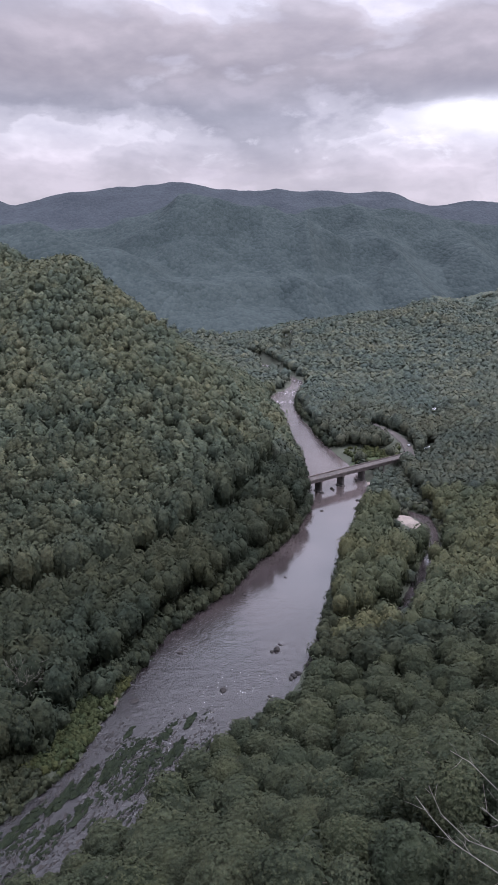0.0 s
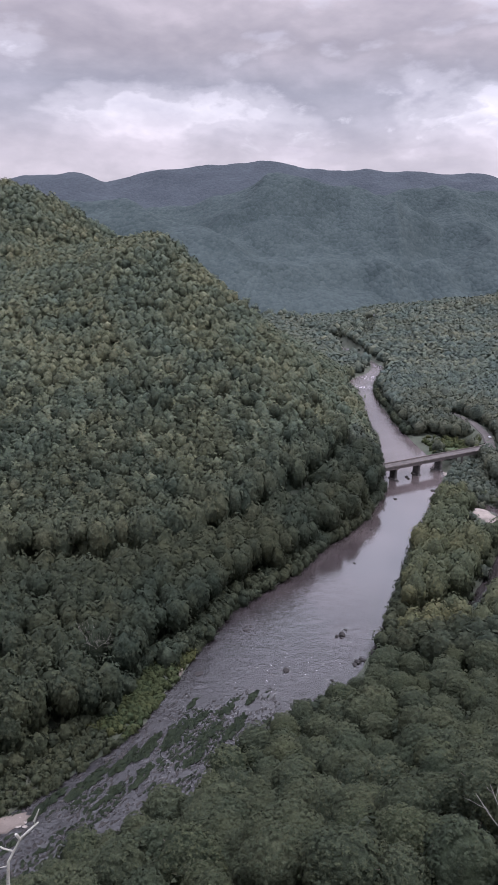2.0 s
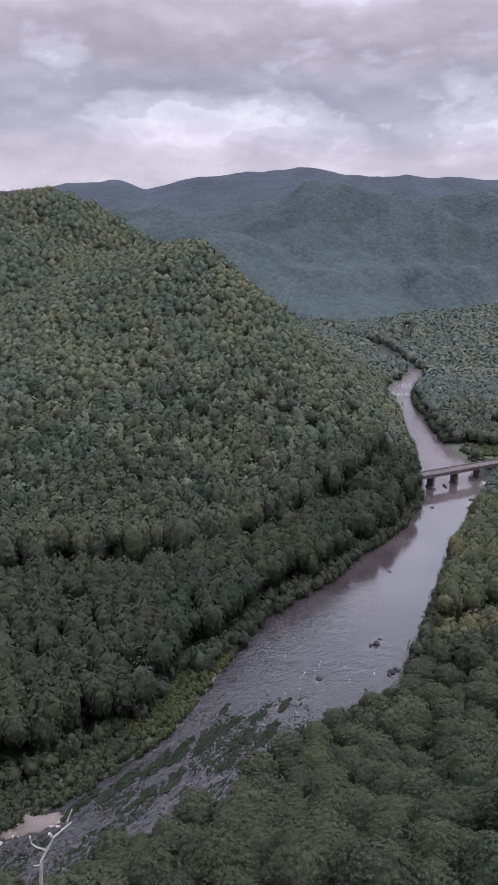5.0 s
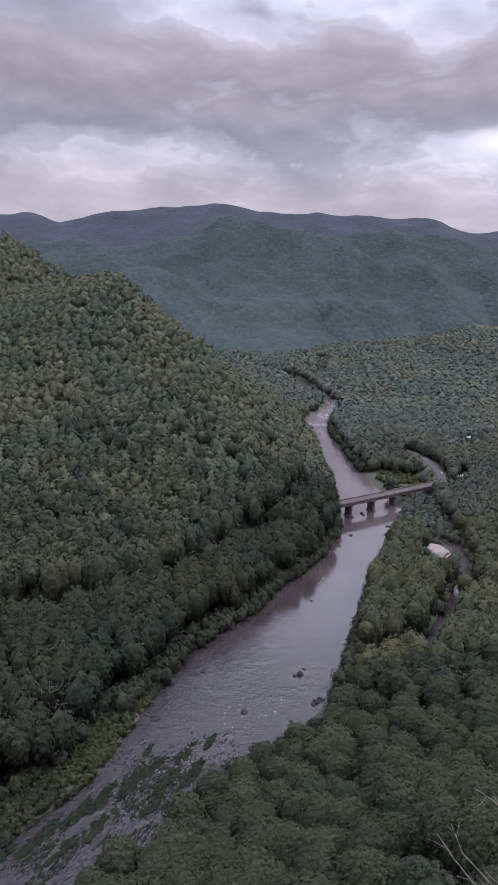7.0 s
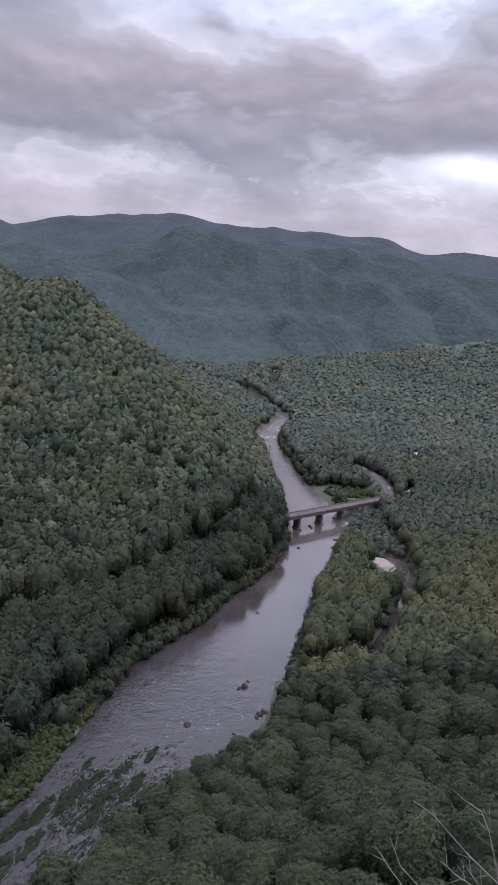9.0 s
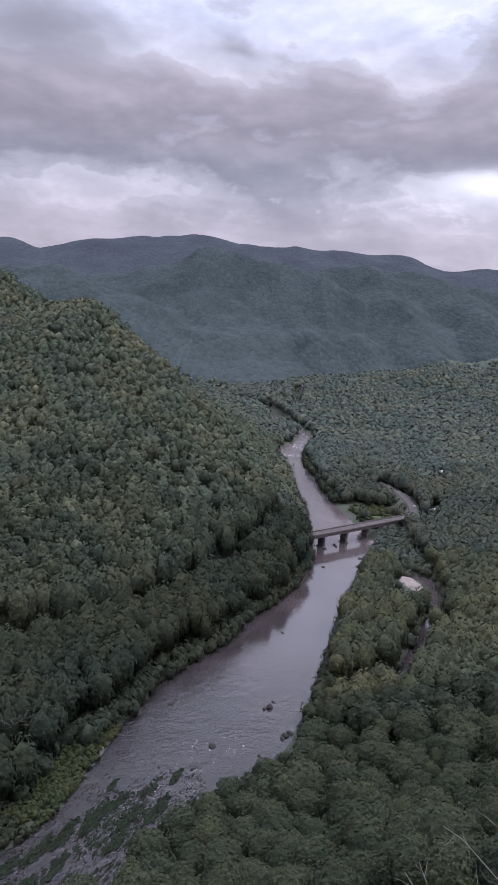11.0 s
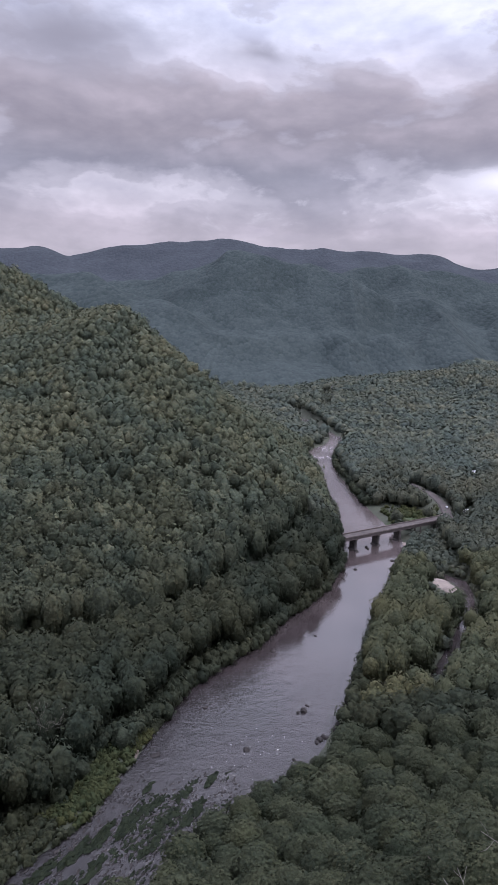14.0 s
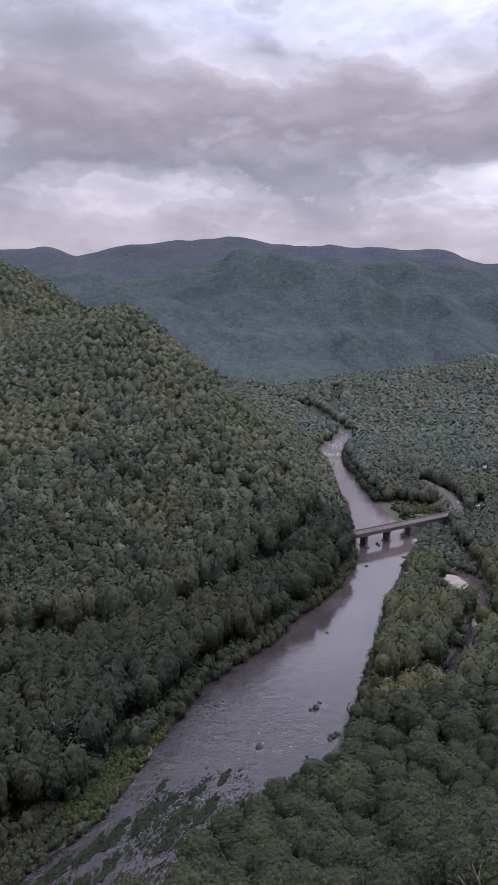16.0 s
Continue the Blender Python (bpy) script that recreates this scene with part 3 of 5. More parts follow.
OPEN_TO = [(50, 497, 3, 6), (68, 511, 1, 6), (85, 525, 4, 6), (104, 541, 8, 5), (116, 552, 10, 4), (131, 575, 9, 9), (134, 598, 9, 9), (133, 622, 9, 9), (131, 644, 9, 8), (125, 662, 9, 8), (122, 674, 9, 7),
           (98, 572, 2, 6), (112, 585, 3, 5), (97, 420, 0.5, 8), (103, 436, 0.5, 8), (100, 428, 0.5, 8), (106, 388, 0, 6), (88, 346, 0, 6), (73, 312, 0, 6), (97, 486, 1, 4), (90, 512, 1, 4),
           (151, 592, 6, 5), (197, 752, 8, 5), (64, 1333, 8, 7), (78, 1355, 7, 5), (45, 1355, 9, 4), (16, 1272, 7, 4), (26, 1150, 0, 10), (69, 995, 0, 6), (46, 1062, 0, 5), (50, 900, 0, 14), (38, 850, 0, 14), (54, 940, 0, 8), (44, 780, 0, 9)]
DIRT_TRACK = [(-97, 311), (-85, 321)]
STRIP_Y = [140, 185, 200, 216, 235, 249, 262, 272]
STRIP_W = [18, 17, 14, 14, 12, 8, 4, 1.5]
# an old terrace between the riverside trees and the foot of the hill
TERRACE_X = [-420, -200, -160, -127, -96, -67, -41, -12, 6, 20, 30]
TERRACE_Y = [255, 280, 292, 306, 314, 348, 376, 412, 450, 490, 900]


def behind_terrace(x, y):
    return y - np.interp(x, TERRACE_X, TERRACE_Y)


def open_land(x, y):
    """True where no tree stands."""
    u, v = banks(x, y)
    wet = (u < np.where(y > 600, 6.0, 2.4)) & (v < np.where(y > 600, 6.5, 4.5))
    wet |= creek_gap(x, y) < np.where(y < 300, 5.0, 1.5)
    wet |= (v < 8.5) & (u < 0) & (y > 228) & (y < 296)
    wet |= gap_to_line(x, y, ROAD_LAND) < 7
    wet |= gap_to_line(x, y, BRIDGE_LINE) < 8
    wet |= gap_to_line(x, y, DIRT_TRACK) < 4
    wet |= (u < np.interp(y, STRIP_Y, STRIP_W)) & (u > -5) & (y > 140) & (y < 272)
    wet |= (u > 20) & (np.abs(behind_terrace(x, y)) < 10) & (x < 8)
    for cx, cy, r in MEADOW + SANDBARS + CLEARINGS:
        wet |= np.hypot(x - cx, y - cy) < r
    return wet


def low_cover(x, y):
    """True where only low growth stands: before the road, the meadow, the side channel and the houses."""
    z = ground_height(x, y)
    wet = (y > 440) & (y < 540) & (x > 66) & (x < 118)
    wet |= (y > 392) & (y <= 445) & (x > 92) & (x < 119)
    for tx, ty, tz, side in OPEN_TO:
        s = (x * tx + y * ty) / (tx * tx + ty * ty)
        off = np.abs(x * ty - y * tx) / math.hypot(tx, ty)
        wet |= (s > 0.5) & (s < 1.0) & (off < side) & (z + 14.5 > EYE + (tz - EYE) * s)
    return wet


def scatter(x0, x1, y0, y1, step, seed, low=False):
    r = np.random.RandomState(seed)
    gx, gy = np.meshgrid(np.arange(x0, x1, step), np.arange(y0, y1, step * 0.87))
    gx[1::2] += step / 2
    gx, gy = gx + r.uniform(-0.36, 0.36, gx.shape) * step, gy + r.uniform(-0.36, 0.36, gy.shape) * step
    x, y = gx.ravel(), gy.ravel()
    a = np.degrees(np.arctan2(x, y))
    keep = (a > -36) & (a < 28) & ~open_land(x, y)
    keep &= low_cover(x, y) if low else ~low_cover(x, y)
    return x[keep], y[keep]


def seen_over(x, y, top):
    """False for places hidden behind hills from the lookout, with a wide margin."""
    ok = np.ones(len(x), bool)
    mine = (ground_height(x, y) + top - EYE) / np.hypot(x, y)
    for s in np.linspace(0.25, 0.97, 26):
        ok &= mine > (ground_height(x * s, y * s) - EYE) / (np.hypot(x, y) * s) - 0.007
    return ok


def leafy(level, seed, lobes, clumps, leaves, clump_size, leaf_size, drop=0.0):
    """A crown as arrays: a shaded core and many clumps of leaf sprays standing off it, with gaps between."""
    r = np.random.RandomState(seed + 7)
    v, f = crown_core(level, seed, lobes, 0.03, -0.62 - 0.3 * drop, drop)
    tri = v[f]
    cr = np.cross(tri[:, 1] - tri[:, 0], tri[:, 2] - tri[:, 0])
    area = np.linalg.norm(cr, axis=1)
    # clump centres: spread over the core, the farther from the others the likelier
    pool = r.choice(len(f), clumps * 4, p=area / area.sum())
    ab = r.rand(len(pool), 2)
    ab = np.where(ab.sum(1, keepdims=True) > 1, 1 - ab, ab)
    cand = tri[pool, 0] + ab[:, :1] * (tri[pool, 1] - tri[pool, 0]) + ab[:, 1:] * (tri[pool, 2] - tri[pool, 0])
    taken, gap = [0], np.linalg.norm(cand - cand[0], axis=1)
    for _ in range(clumps - 1):
        k = int(np.argmax(gap * r.uniform(0.75, 1.0, len(gap))))
        taken.append(k)
        gap = np.minimum(gap, np.linalg.norm(cand - cand[k], axis=1))
    out_way = cr[pool[taken]] / area[pool[taken]][:, None]
    centre = cand[taken] * r.uniform(0.86, 0.99, (clumps, 1))
    radial = centre / np.linalg.norm(centre, axis=1)[:, None]
    n = clumps * leaves
    which = np.repeat(np.arange(clumps), leaves)
    way = r.normal(size=(n, 3)) + 1.1 * out_way[which] + np.array([0, 0, 0.5])
    way /= np.linalg.norm(way, axis=1)[:, None]
    size = clump_size * r.uniform(0.7, 1.3, clumps)
    p = centre[which] + way * size[which][:, None] * r.uniform(0.8, 1.1, (n, 1))
    face = way + 0.5 * radial[which] + 0.28 * r.normal(size=(n, 3)) + np.array([0, 0, 0.6])
    face /= np.linalg.norm(face, axis=1)[:, None]
    t1 = np.cross(face, r.normal(size=(n, 3)))
    t1 /= np.linalg.norm(t1, axis=1)[:, None]
    t2 = np.cross(face, t1)
    q = leaf_size * r.uniform(0.65, 1.35, (n, 1))
    leaf = np.stack([p + t1 * q, p - t1 * q * 0.6 + t2 * q * 0.9, p - t1 * q * 0.6 - t2 * q * 0.9], 1)
    core = v * 0.88
    # leaves lie along the crown: they take the light as its rounded clumps do
    round_core = core / np.linalg.norm(core, axis=1)[:, None]
    lie = 0.55 * way + 0.85 * radial[which] + 0.20 * face
    lie /= np.linalg.norm(lie, axis=1)[:, None]
    return (np.r_[core, leaf.reshape(-1, 3)], np.r_[f, len(v) + np.arange(3 * n).reshape(-1, 3)],
            np.r_[round_core, np.repeat(lie, 3, axis=0)])


def woods(name, x, y, mat, level, radius, height, seed, label, shapes=8, sink=0.35, clumps=10, leaves=6, spread=0.34, size=0.17, category="trees", low=1.0, even=False):
    """Many crowns joined into one canopy."""
    r = np.random.RandomState(seed)
    z = ground_height(x, y)
    forms = [leafy(level, seed * 31 + k, (6, 13, 24)[level - 1], clumps, leaves, spread, size, 0.35 if low > 1.2 else 0.0) for k in range(shapes)]
    height = np.broadcast_to(height, np.shape(x))
    vs, fs, ns, tones, base = [], [], [], [], 0
    which = r.randint(0, shapes, len(x))
    for k, (v, f, lie) in enumerate(forms):
        idx = np.where(which == k)[0]
        if not len(idx):
            continue
        n = len(idx)
        rad = radius * r.uniform(0.74, 1.25, n) * (1 + 0.25 * (r.rand(n) < 0.08))
        tall = rad * r.uniform(0.95, 1.45, n) * low
        ang = r.uniform(0, math.tau, n)
        ca, sa = np.cos(ang), np.sin(ang)
        top = height[idx] * (r.uniform(0.86, 1.12, n) if even else r.uniform(0.8, 1.22, n))
        px = (v[None, :, 0] * ca[:, None] - v[None, :, 1] * sa[:, None]) * rad[:, None] + x[idx][:, None]
        py = (v[None, :, 0] * sa[:, None] + v[None, :, 1] * ca[:, None]) * rad[:, None] + y[idx][:, None]
        pz = v[None, :, 2] * tall[:, None] + (z[idx] + np.maximum(top - tall, tall * sink))[:, None]
        vs.append(np.stack([px, py, pz], -1).reshape(-1, 3))
        ns.append(np.stack([lie[None, :, 0] * ca[:, None] - lie[None, :, 1] * sa[:, None], lie[None, :, 0] * sa[:, None] + lie[None, :, 1] * ca[:, None], np.broadcast_to(lie[None, :, 2], (n, len(lie)))], -1).reshape(-1, 3))
        fs.append((f[None] + (np.arange(n) * len(v))[:, None, None]).reshape(-1, 3) + base)
        # tone: runs of like trees, and a chance of its own
        patch = np.clip(0.5 + 0.8 * fbm(x[idx] / 40, y[idx] / 40, 50, 2), 0, 1)
        tones.append(np.repeat(np.clip(0.5 * patch + 0.5 * r.rand(n), 0, 1), len(v)))
        base += n * len(v)
    ob = arrays_object(name, np.concatenate(vs), np.concatenate(fs), mat)
    ob.data.attributes.new("tone", "FLOAT", "POINT").data.foreach_set("value", np.concatenate(tones).astype(np.float32))
    lay_normals(ob, np.concatenate(ns))
    return tagged(ob, label, category, kind="stuff")


# ---------------------------------------------------------------- single trees, for the nearest stands
def make_tree(seed, height, radius, clumps, leaves, at, label, group):
    r = np.random.RandomState(seed)
    root = new("broadleaf_tree")
    root.matrix_basis = at
    tagged(root, label, "tree", group)
    bm = bmesh.new()
    lean = r.uniform(-0.5, 0.5, 2)
    top = height - radius * 0.9
    pts = [(lean[0] * s * s, lean[1] * s * s, -1.2 + (top + 1.2) * s) for s in (0, 0.12, 0.4, 0.7, 1.0)]
    tube(bm, pts, [0.42, 0.33, 0.27, 0.2, 0.1], 7)
    trunk = part("trunk", bm, M_BARK, root)
    for k in range(5):
        ang, z0 = k * 1.256 + r.uniform(-0.4, 0.4), top * r.uniform(0.5, 0.8)
        reach = radius * r.uniform(0.55, 0.8)
        bm = bmesh.new()
        s0 = z0 / top
        tube(bm, [(lean[0] * s0 * s0, lean[1] * s0 * s0, z0), (math.cos(ang) * reach * 0.5, math.sin(ang) * reach * 0.5, z0 + reach * 0.45),
                  (math.cos(ang) * reach, math.sin(ang) * reach, z0 + reach * 0.8)], [0.14, 0.1, 0.05], 5)
        part("limb", bm, M_BARK, trunk)
    tall = radius * r.uniform(1.0, 1.25)
    v, f, lie = leafy(2, seed, 16, clumps, leaves, 0.135, 0.041 if leaves > 22 else 0.056)
    crown = arrays_object("crown", v * np.array([radius, radius, tall]) + np.array([lean[0], lean[1], height - tall]), f, M_LEAF)
    lay_normals(crown, lie)
    crown.parent = root
    tagged(crown)
    return root


def stand(x, y, label, group, seed, heights, radii, clumps, leaves, kinds=4):
    """Separate trees of a few builds, turned and scaled."""
    r = np.random.RandomState(seed)
    builds = []
    z = ground_height(x, y)
    for i in range(len(x)):
        k = i % kinds
        g = r.uniform(0.82, 1.15)
        m = Matrix.LocRotScale((x[i], y[i], z[i]), Euler((r.uniform(-0.06, 0.06), r.uniform(-0.06, 0.06), r.uniform(0, math.tau))), (g * r.uniform(0.9, 1.1), g * r.uniform(0.9, 1.1), g))
        if i < kinds:
            h, rad = heights[0] + (heights[1] - heights[0]) * i / (kinds - 1), radii[0] + (radii[1] - radii[0]) * i / (kinds - 1)
            builds.append(make_tree(seed * 7 + i, h, rad, clumps, leaves, m, label, group))
        else:
            copy_thing(builds[k], m)


def split(x, y, test):
    m = test(x, y)
    return (x[m], y[m]), (x[~m], y[~m])


# the near slope below the lookout, and the river's edge
nx, ny = scatter(-150, 190, 62, 330, 8.6, 11)
zz = ground_height(nx, ny)
u_, v_ = banks(nx, ny)
near = (v_ > 0) & (np.hypot(nx, ny) > 72) & (ny < 260) & ((EYE - zz - 16) / np.hypot(nx, ny) < 1.02)
order = np.argsort(np.hypot(nx[near], ny[near]))
nx, ny = nx[near][order], ny[near][order]
for part_of, seed, clumps, leaves in ((slice(0, 110), 21, 150, 28), (slice(110, 300), 22, 110, 18)):
    stand(nx[part_of], ny[part_of], "green broadleaf tree in full leaf on the steep slope", "trees on the near slope", seed, (9.6, 13.2), (4.1, 5.4), clumps, leaves, 6)
if len(nx) > 300:
    woods("slope_woods", nx[300:], ny[300:], M_BANK, 2, 6.0, 14, 12, "broadleaf trees on the lower slope", 8, 0.5, 60, 14, 0.19, 0.085)

ux, uy = scatter(-130, 190, 70, 300, 4.5, 121)
u_, v_ = banks(ux, uy)
ok = (v_ > 1.5) & (np.hypot(ux, uy) > 80) & (uy < 285) & seen_over(ux, uy, 6)
ok &= (creek_gap(ux, uy) > 3)
# shade-toned M_BANK puts the dark of the gaps into the shrubs' colour
woods("slope_shrubs", ux[ok], uy[ok], M_BANK, 1, 2.6, 2.6, 122, "leafy undergrowth between the trees of the slope", 8, 0.4, 7, 5, 0.42, 0.24, "shrubs")

# both banks, the islet, the hill across the river and the valley floor
wx, wy = scatter(-420, 420, 120, 900, 6.8, 13)
hx, hy = scatter(-420, 60, 120, 900, 6.3, 113)
on_hill = (banks(hx, hy)[0] > 4) & ((behind_terrace(hx, hy) > 0) | (hy > 500))
other = ~((banks(wx, wy)[0] > 4) & ((behind_terrace(wx, wy) > 0) | (wy > 500)))
wx, wy = np.r_[wx[other], hx[on_hill]], np.r_[wy[other], hy[on_hill]]
u_, v_ = banks(wx, wy)
far_side = (u_ > 0) | (wy >= 260)
wx, wy, u_ = wx[far_side], wy[far_side], u_[far_side]
ok = seen_over(wx, wy, 16)
wx, wy, u_ = wx[ok], wy[ok], u_[ok]
rnd = np.random.RandomState(3)
deep = np.hypot(wx, wy)
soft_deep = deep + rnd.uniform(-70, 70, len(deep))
hill = (u_ > 4) & ((behind_terrace(wx, wy) > 0) | (wy > 500))
soft_y = wy + rnd.uniform(-40, 40, len(wy))
edge = hill & (behind_terrace(wx, wy) < 26) & (wy < 480)
hill &= ~edge
soft_x = wx + rnd.uniform(-25, 25, len(wx))
belt = 12.0 + 10.0 * np.clip((-behind_terrace(wx, wy) - 13) / 30, 0, 1)
# low and riverside stands take the shade-toned copies of the canopy colour
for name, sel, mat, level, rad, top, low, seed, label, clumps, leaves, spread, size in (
        ("hill_foot_woods", edge, M_LOW, 2, 5.6, 22, 1.5, 44, "tall broadleaf trees at the foot of the hillside, shade painted in", 46, 12, 0.21, 0.10),
        ("lower_hill_woods", hill & (soft_deep < 440), M_LOW, 1, 5.2, 16, 1.2, 14, "dense broadleaf woods low on the steep hillside, shade painted in", 28, 10, 0.26, 0.12),
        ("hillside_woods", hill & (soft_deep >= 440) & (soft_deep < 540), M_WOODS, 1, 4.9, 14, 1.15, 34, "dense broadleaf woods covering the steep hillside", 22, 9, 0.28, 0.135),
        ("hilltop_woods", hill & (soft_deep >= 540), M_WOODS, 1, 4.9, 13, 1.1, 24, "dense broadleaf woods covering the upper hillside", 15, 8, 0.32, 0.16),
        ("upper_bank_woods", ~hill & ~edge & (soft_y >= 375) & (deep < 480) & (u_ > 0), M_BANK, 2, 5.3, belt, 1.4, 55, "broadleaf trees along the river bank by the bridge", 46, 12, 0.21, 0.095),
        ("riverside_woods", ~hill & ~edge & (soft_y < 375) & (deep < 480) & (u_ > 0), M_BANK, 1, 5.0, belt, 1.4, 15, "tall broadleaf trees along the river bank, shade painted in", 52, 14, 0.20, 0.085),
        ("islet_woods", ~hill & ~edge & (deep < 480) & (u_ <= 0) & (soft_x < 110), M_ISLET, 1, 4.8, 18.0, 1.4, 35, "leafy broadleaf trees on the islet between river and side channel", 52, 14, 0.20, 0.085),
        ("far_bank_woods", ~hill & ~edge & (deep < 480) & (u_ <= 0) & (soft_x >= 110), M_ISLET, 1, 4.9, 16.0, 1.2, 37, "leafy broadleaf trees on the valley floor beside the slope", 28, 10, 0.25, 0.12),
        ("valley_floor_woods", ~hill & ~edge & (deep >= 480) & (soft_deep < 720), M_RIVER, 1, 5.0, 15.0, 1.2, 25, "broadleaf trees on the valley floor by the river", 15, 8, 0.32, 0.16),
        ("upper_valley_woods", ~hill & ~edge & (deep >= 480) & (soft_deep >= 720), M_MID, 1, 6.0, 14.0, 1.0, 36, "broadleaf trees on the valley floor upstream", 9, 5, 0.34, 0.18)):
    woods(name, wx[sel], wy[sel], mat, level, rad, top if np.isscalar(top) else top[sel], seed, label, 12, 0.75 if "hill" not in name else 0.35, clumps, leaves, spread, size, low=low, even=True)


def lower_canopy(name, x0, x1, y0, y1, step, lift, mat, keep, seed, label):
    """The leaves below the tree tops, closing the gaps between the crowns."""
    r = np.random.RandomState(seed)
    x, y = np.meshgrid(np.arange(x0, x1, step), np.arange(y0, y1, step))
    x, y = x + r.uniform(-0.35, 0.35, x.shape) * step, y + r.uniform(-0.35, 0.35, y.shape) * step
    ok = keep(x, y)
    z = ground_height(x, y) + np.where(ok, lift * r.uniform(0.75, 1.2, x.shape), -2.0)
    n, k = x.shape
    i, j = np.meshgrid(np.arange(n - 1), np.arange(k - 1), indexing="ij")
    p = (i * k + j).ravel()
    tris = np.r_[np.c_[p, p + 1, p + k + 1], np.c_[p, p + k + 1, p + k]]
    tris = tris[ok.ravel()[tris].any(axis=1)]
    ob = arrays_object(name, np.c_[x.ravel(), y.ravel(), z.ravel()], tris, mat)
    ob.data.attributes.new("tone", "FLOAT", "POINT").data.foreach_set("value", r.rand(x.size).astype(np.float32))
    return tagged(ob, label, "trees", kind="stuff")


def on_hill_slope(x, y):
    return (banks(x, y)[0] > 16) & ((behind_terrace(x, y) > 13) | (y > 500)) & (np.abs(np.degrees(np.arctan2(x, y))) < 36)


def on_valley_floor(x, y):
    u, v = banks(x, y)
    return (np.maximum(u, v) > 18) & ~open_land(x, y) & ~low_cover(x, y) & (gap_to_line(x, y, ROAD_LAND) > 16) & (np.degrees(np.arctan2(x, y)) < 33)


lower_canopy("hill_understorey", -420, 40, 320, 900, 4.2, 5.6, M_LOW, on_hill_slope, 141, "lower leaves filling the gaps of the hillside woods")
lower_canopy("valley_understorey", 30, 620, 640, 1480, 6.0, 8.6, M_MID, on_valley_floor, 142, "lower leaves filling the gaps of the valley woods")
tx_ = np.linspace(-200, 0, 150)
ty_ = np.interp(tx_, TERRACE_X, TERRACE_Y) + np.random.RandomState(143).uniform(-9, 8, 150)
woods("terrace_bushes", tx_, ty_, M_BANK, 1, 3.2, 3.4, 144, "low bushes along the overgrown terrace", 6, 0.4, 9, 8, 0.36, 0.18, "bushes")
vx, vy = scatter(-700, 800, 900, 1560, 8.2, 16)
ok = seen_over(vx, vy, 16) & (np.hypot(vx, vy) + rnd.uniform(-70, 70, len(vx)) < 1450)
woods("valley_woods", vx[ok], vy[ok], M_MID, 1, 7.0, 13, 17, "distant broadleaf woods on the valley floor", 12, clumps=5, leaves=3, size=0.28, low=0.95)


def hazed_mountain_canopy():
    """The canopy of the far slopes: one sheet of crowns too small to tell apart, a few metres above the ground."""
    r = np.random.RandomState(28)
    az, rad = np.radians(np.arange(-37, 30, 0.17)), np.arange(1430, 3800, 14.0)
    a, d = np.meshgrid(az, rad)
    a, d = a + r.uniform(-0.0007, 0.0007, a.shape), d + r.uniform(-4, 4, d.shape)
    x, y = d * np.sin(a), d * np.cos(a)
    crowns = 1.6 * r.rand(*x.shape)
    z = ground_height(x, y) + np.where(ground_height(x, y) > 16, 2.0 + crowns, -3.0)
    z[0] -= 14
    n, k = x.shape
    i, j = np.meshgrid(np.arange(n - 1), np.arange(k - 1), indexing="ij")
    p = (i * k + j).ravel()
    tris = np.r_[np.c_[p, p + 1, p + k + 1], np.c_[p, p + k + 1, p + k]]
    ob = arrays_object("hazed_mountain_canopy", np.c_[x.ravel(), y.ravel(), z.ravel()], tris, M_FARCOVER)
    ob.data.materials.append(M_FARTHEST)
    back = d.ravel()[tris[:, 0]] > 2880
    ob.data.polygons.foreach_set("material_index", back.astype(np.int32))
    ob.data.polygons.foreach_set("use_smooth", [True] * len(ob.data.polygons))
    return tagged(ob, "unbroken woods on the distant mountains, blue haze in their colour", "woods", kind="stuff")


hazed_mountain_canopy()
tx, ty = scatter(-60, 260, 280, 1480, 4.6, 51, True)
ok = seen_over(tx, ty, 8)
woods("valley_thicket", tx[ok], ty[ok], M_RIVER, 1, 3.2, 2.6, 52, "low thicket and saplings on open valley ground", 10, 0.3, 7, 5, 0.4, 0.24, "bushes")


# ---------------------------------------------------------------- shrubs, weeds, stones along the river
def edge_points(seed, step, u0, u1, left=True, y0=262, y1=880):
    r = np.random.RandomState(seed)
    y = np.arange(y0, y1, step) + r.uniform(-0.4, 0.4, len(np.arange(y0, y1, step))) * step
    d = r.uniform(u0, u1, len(y))
    x = np.interp(y, LEFT_Y, LEFT_X) - d if left else np.interp(y, RIGHT_Y, RIGHT_X) + d
    return x, y


ex = [edge_points(41, 1.7, -0.5, 3.5, True), edge_points(42, 2.6, 0.5, 3.5, False, 268, 448), edge_points(43, 3.2, 0.5, 4.0, False, 618, 880), edge_points(44, 2.4, 0.0, 3.0, False, 150, 232), edge_points(47, 1.8, 3.0, 10.0, True, 240), edge_points(48, 2.6, 3.0, 8.0, False, 292, 445)]
fy0 = np.arange(140, 272, 1.5)
ex.append((np.interp(fy0, LEFT_Y, LEFT_X) - np.interp(fy0, STRIP_Y, STRIP_W) - np.random.RandomState(145).uniform(-1.5, 5, len(fy0)), fy0))
sx, sy = np.concatenate([e[0] for e in ex]), np.concatenate([e[1] for e in ex])
keep = (gap_to_line(sx, sy, BRIDGE_LINE) > 8) & (np.hypot(sx - 52, sy - 290) > 9)
woods("bank_shrubs", sx[keep], sy[keep], M_BANK, 1, 3.1, 6.0, 45, "leafy shrubs hanging over the river's edge", 8, 0.5, 10, 8, 0.34, 0.15, "shrubs")
r_ = np.random.RandomState(5)
by = r_.uniform(130, 300, 1500)
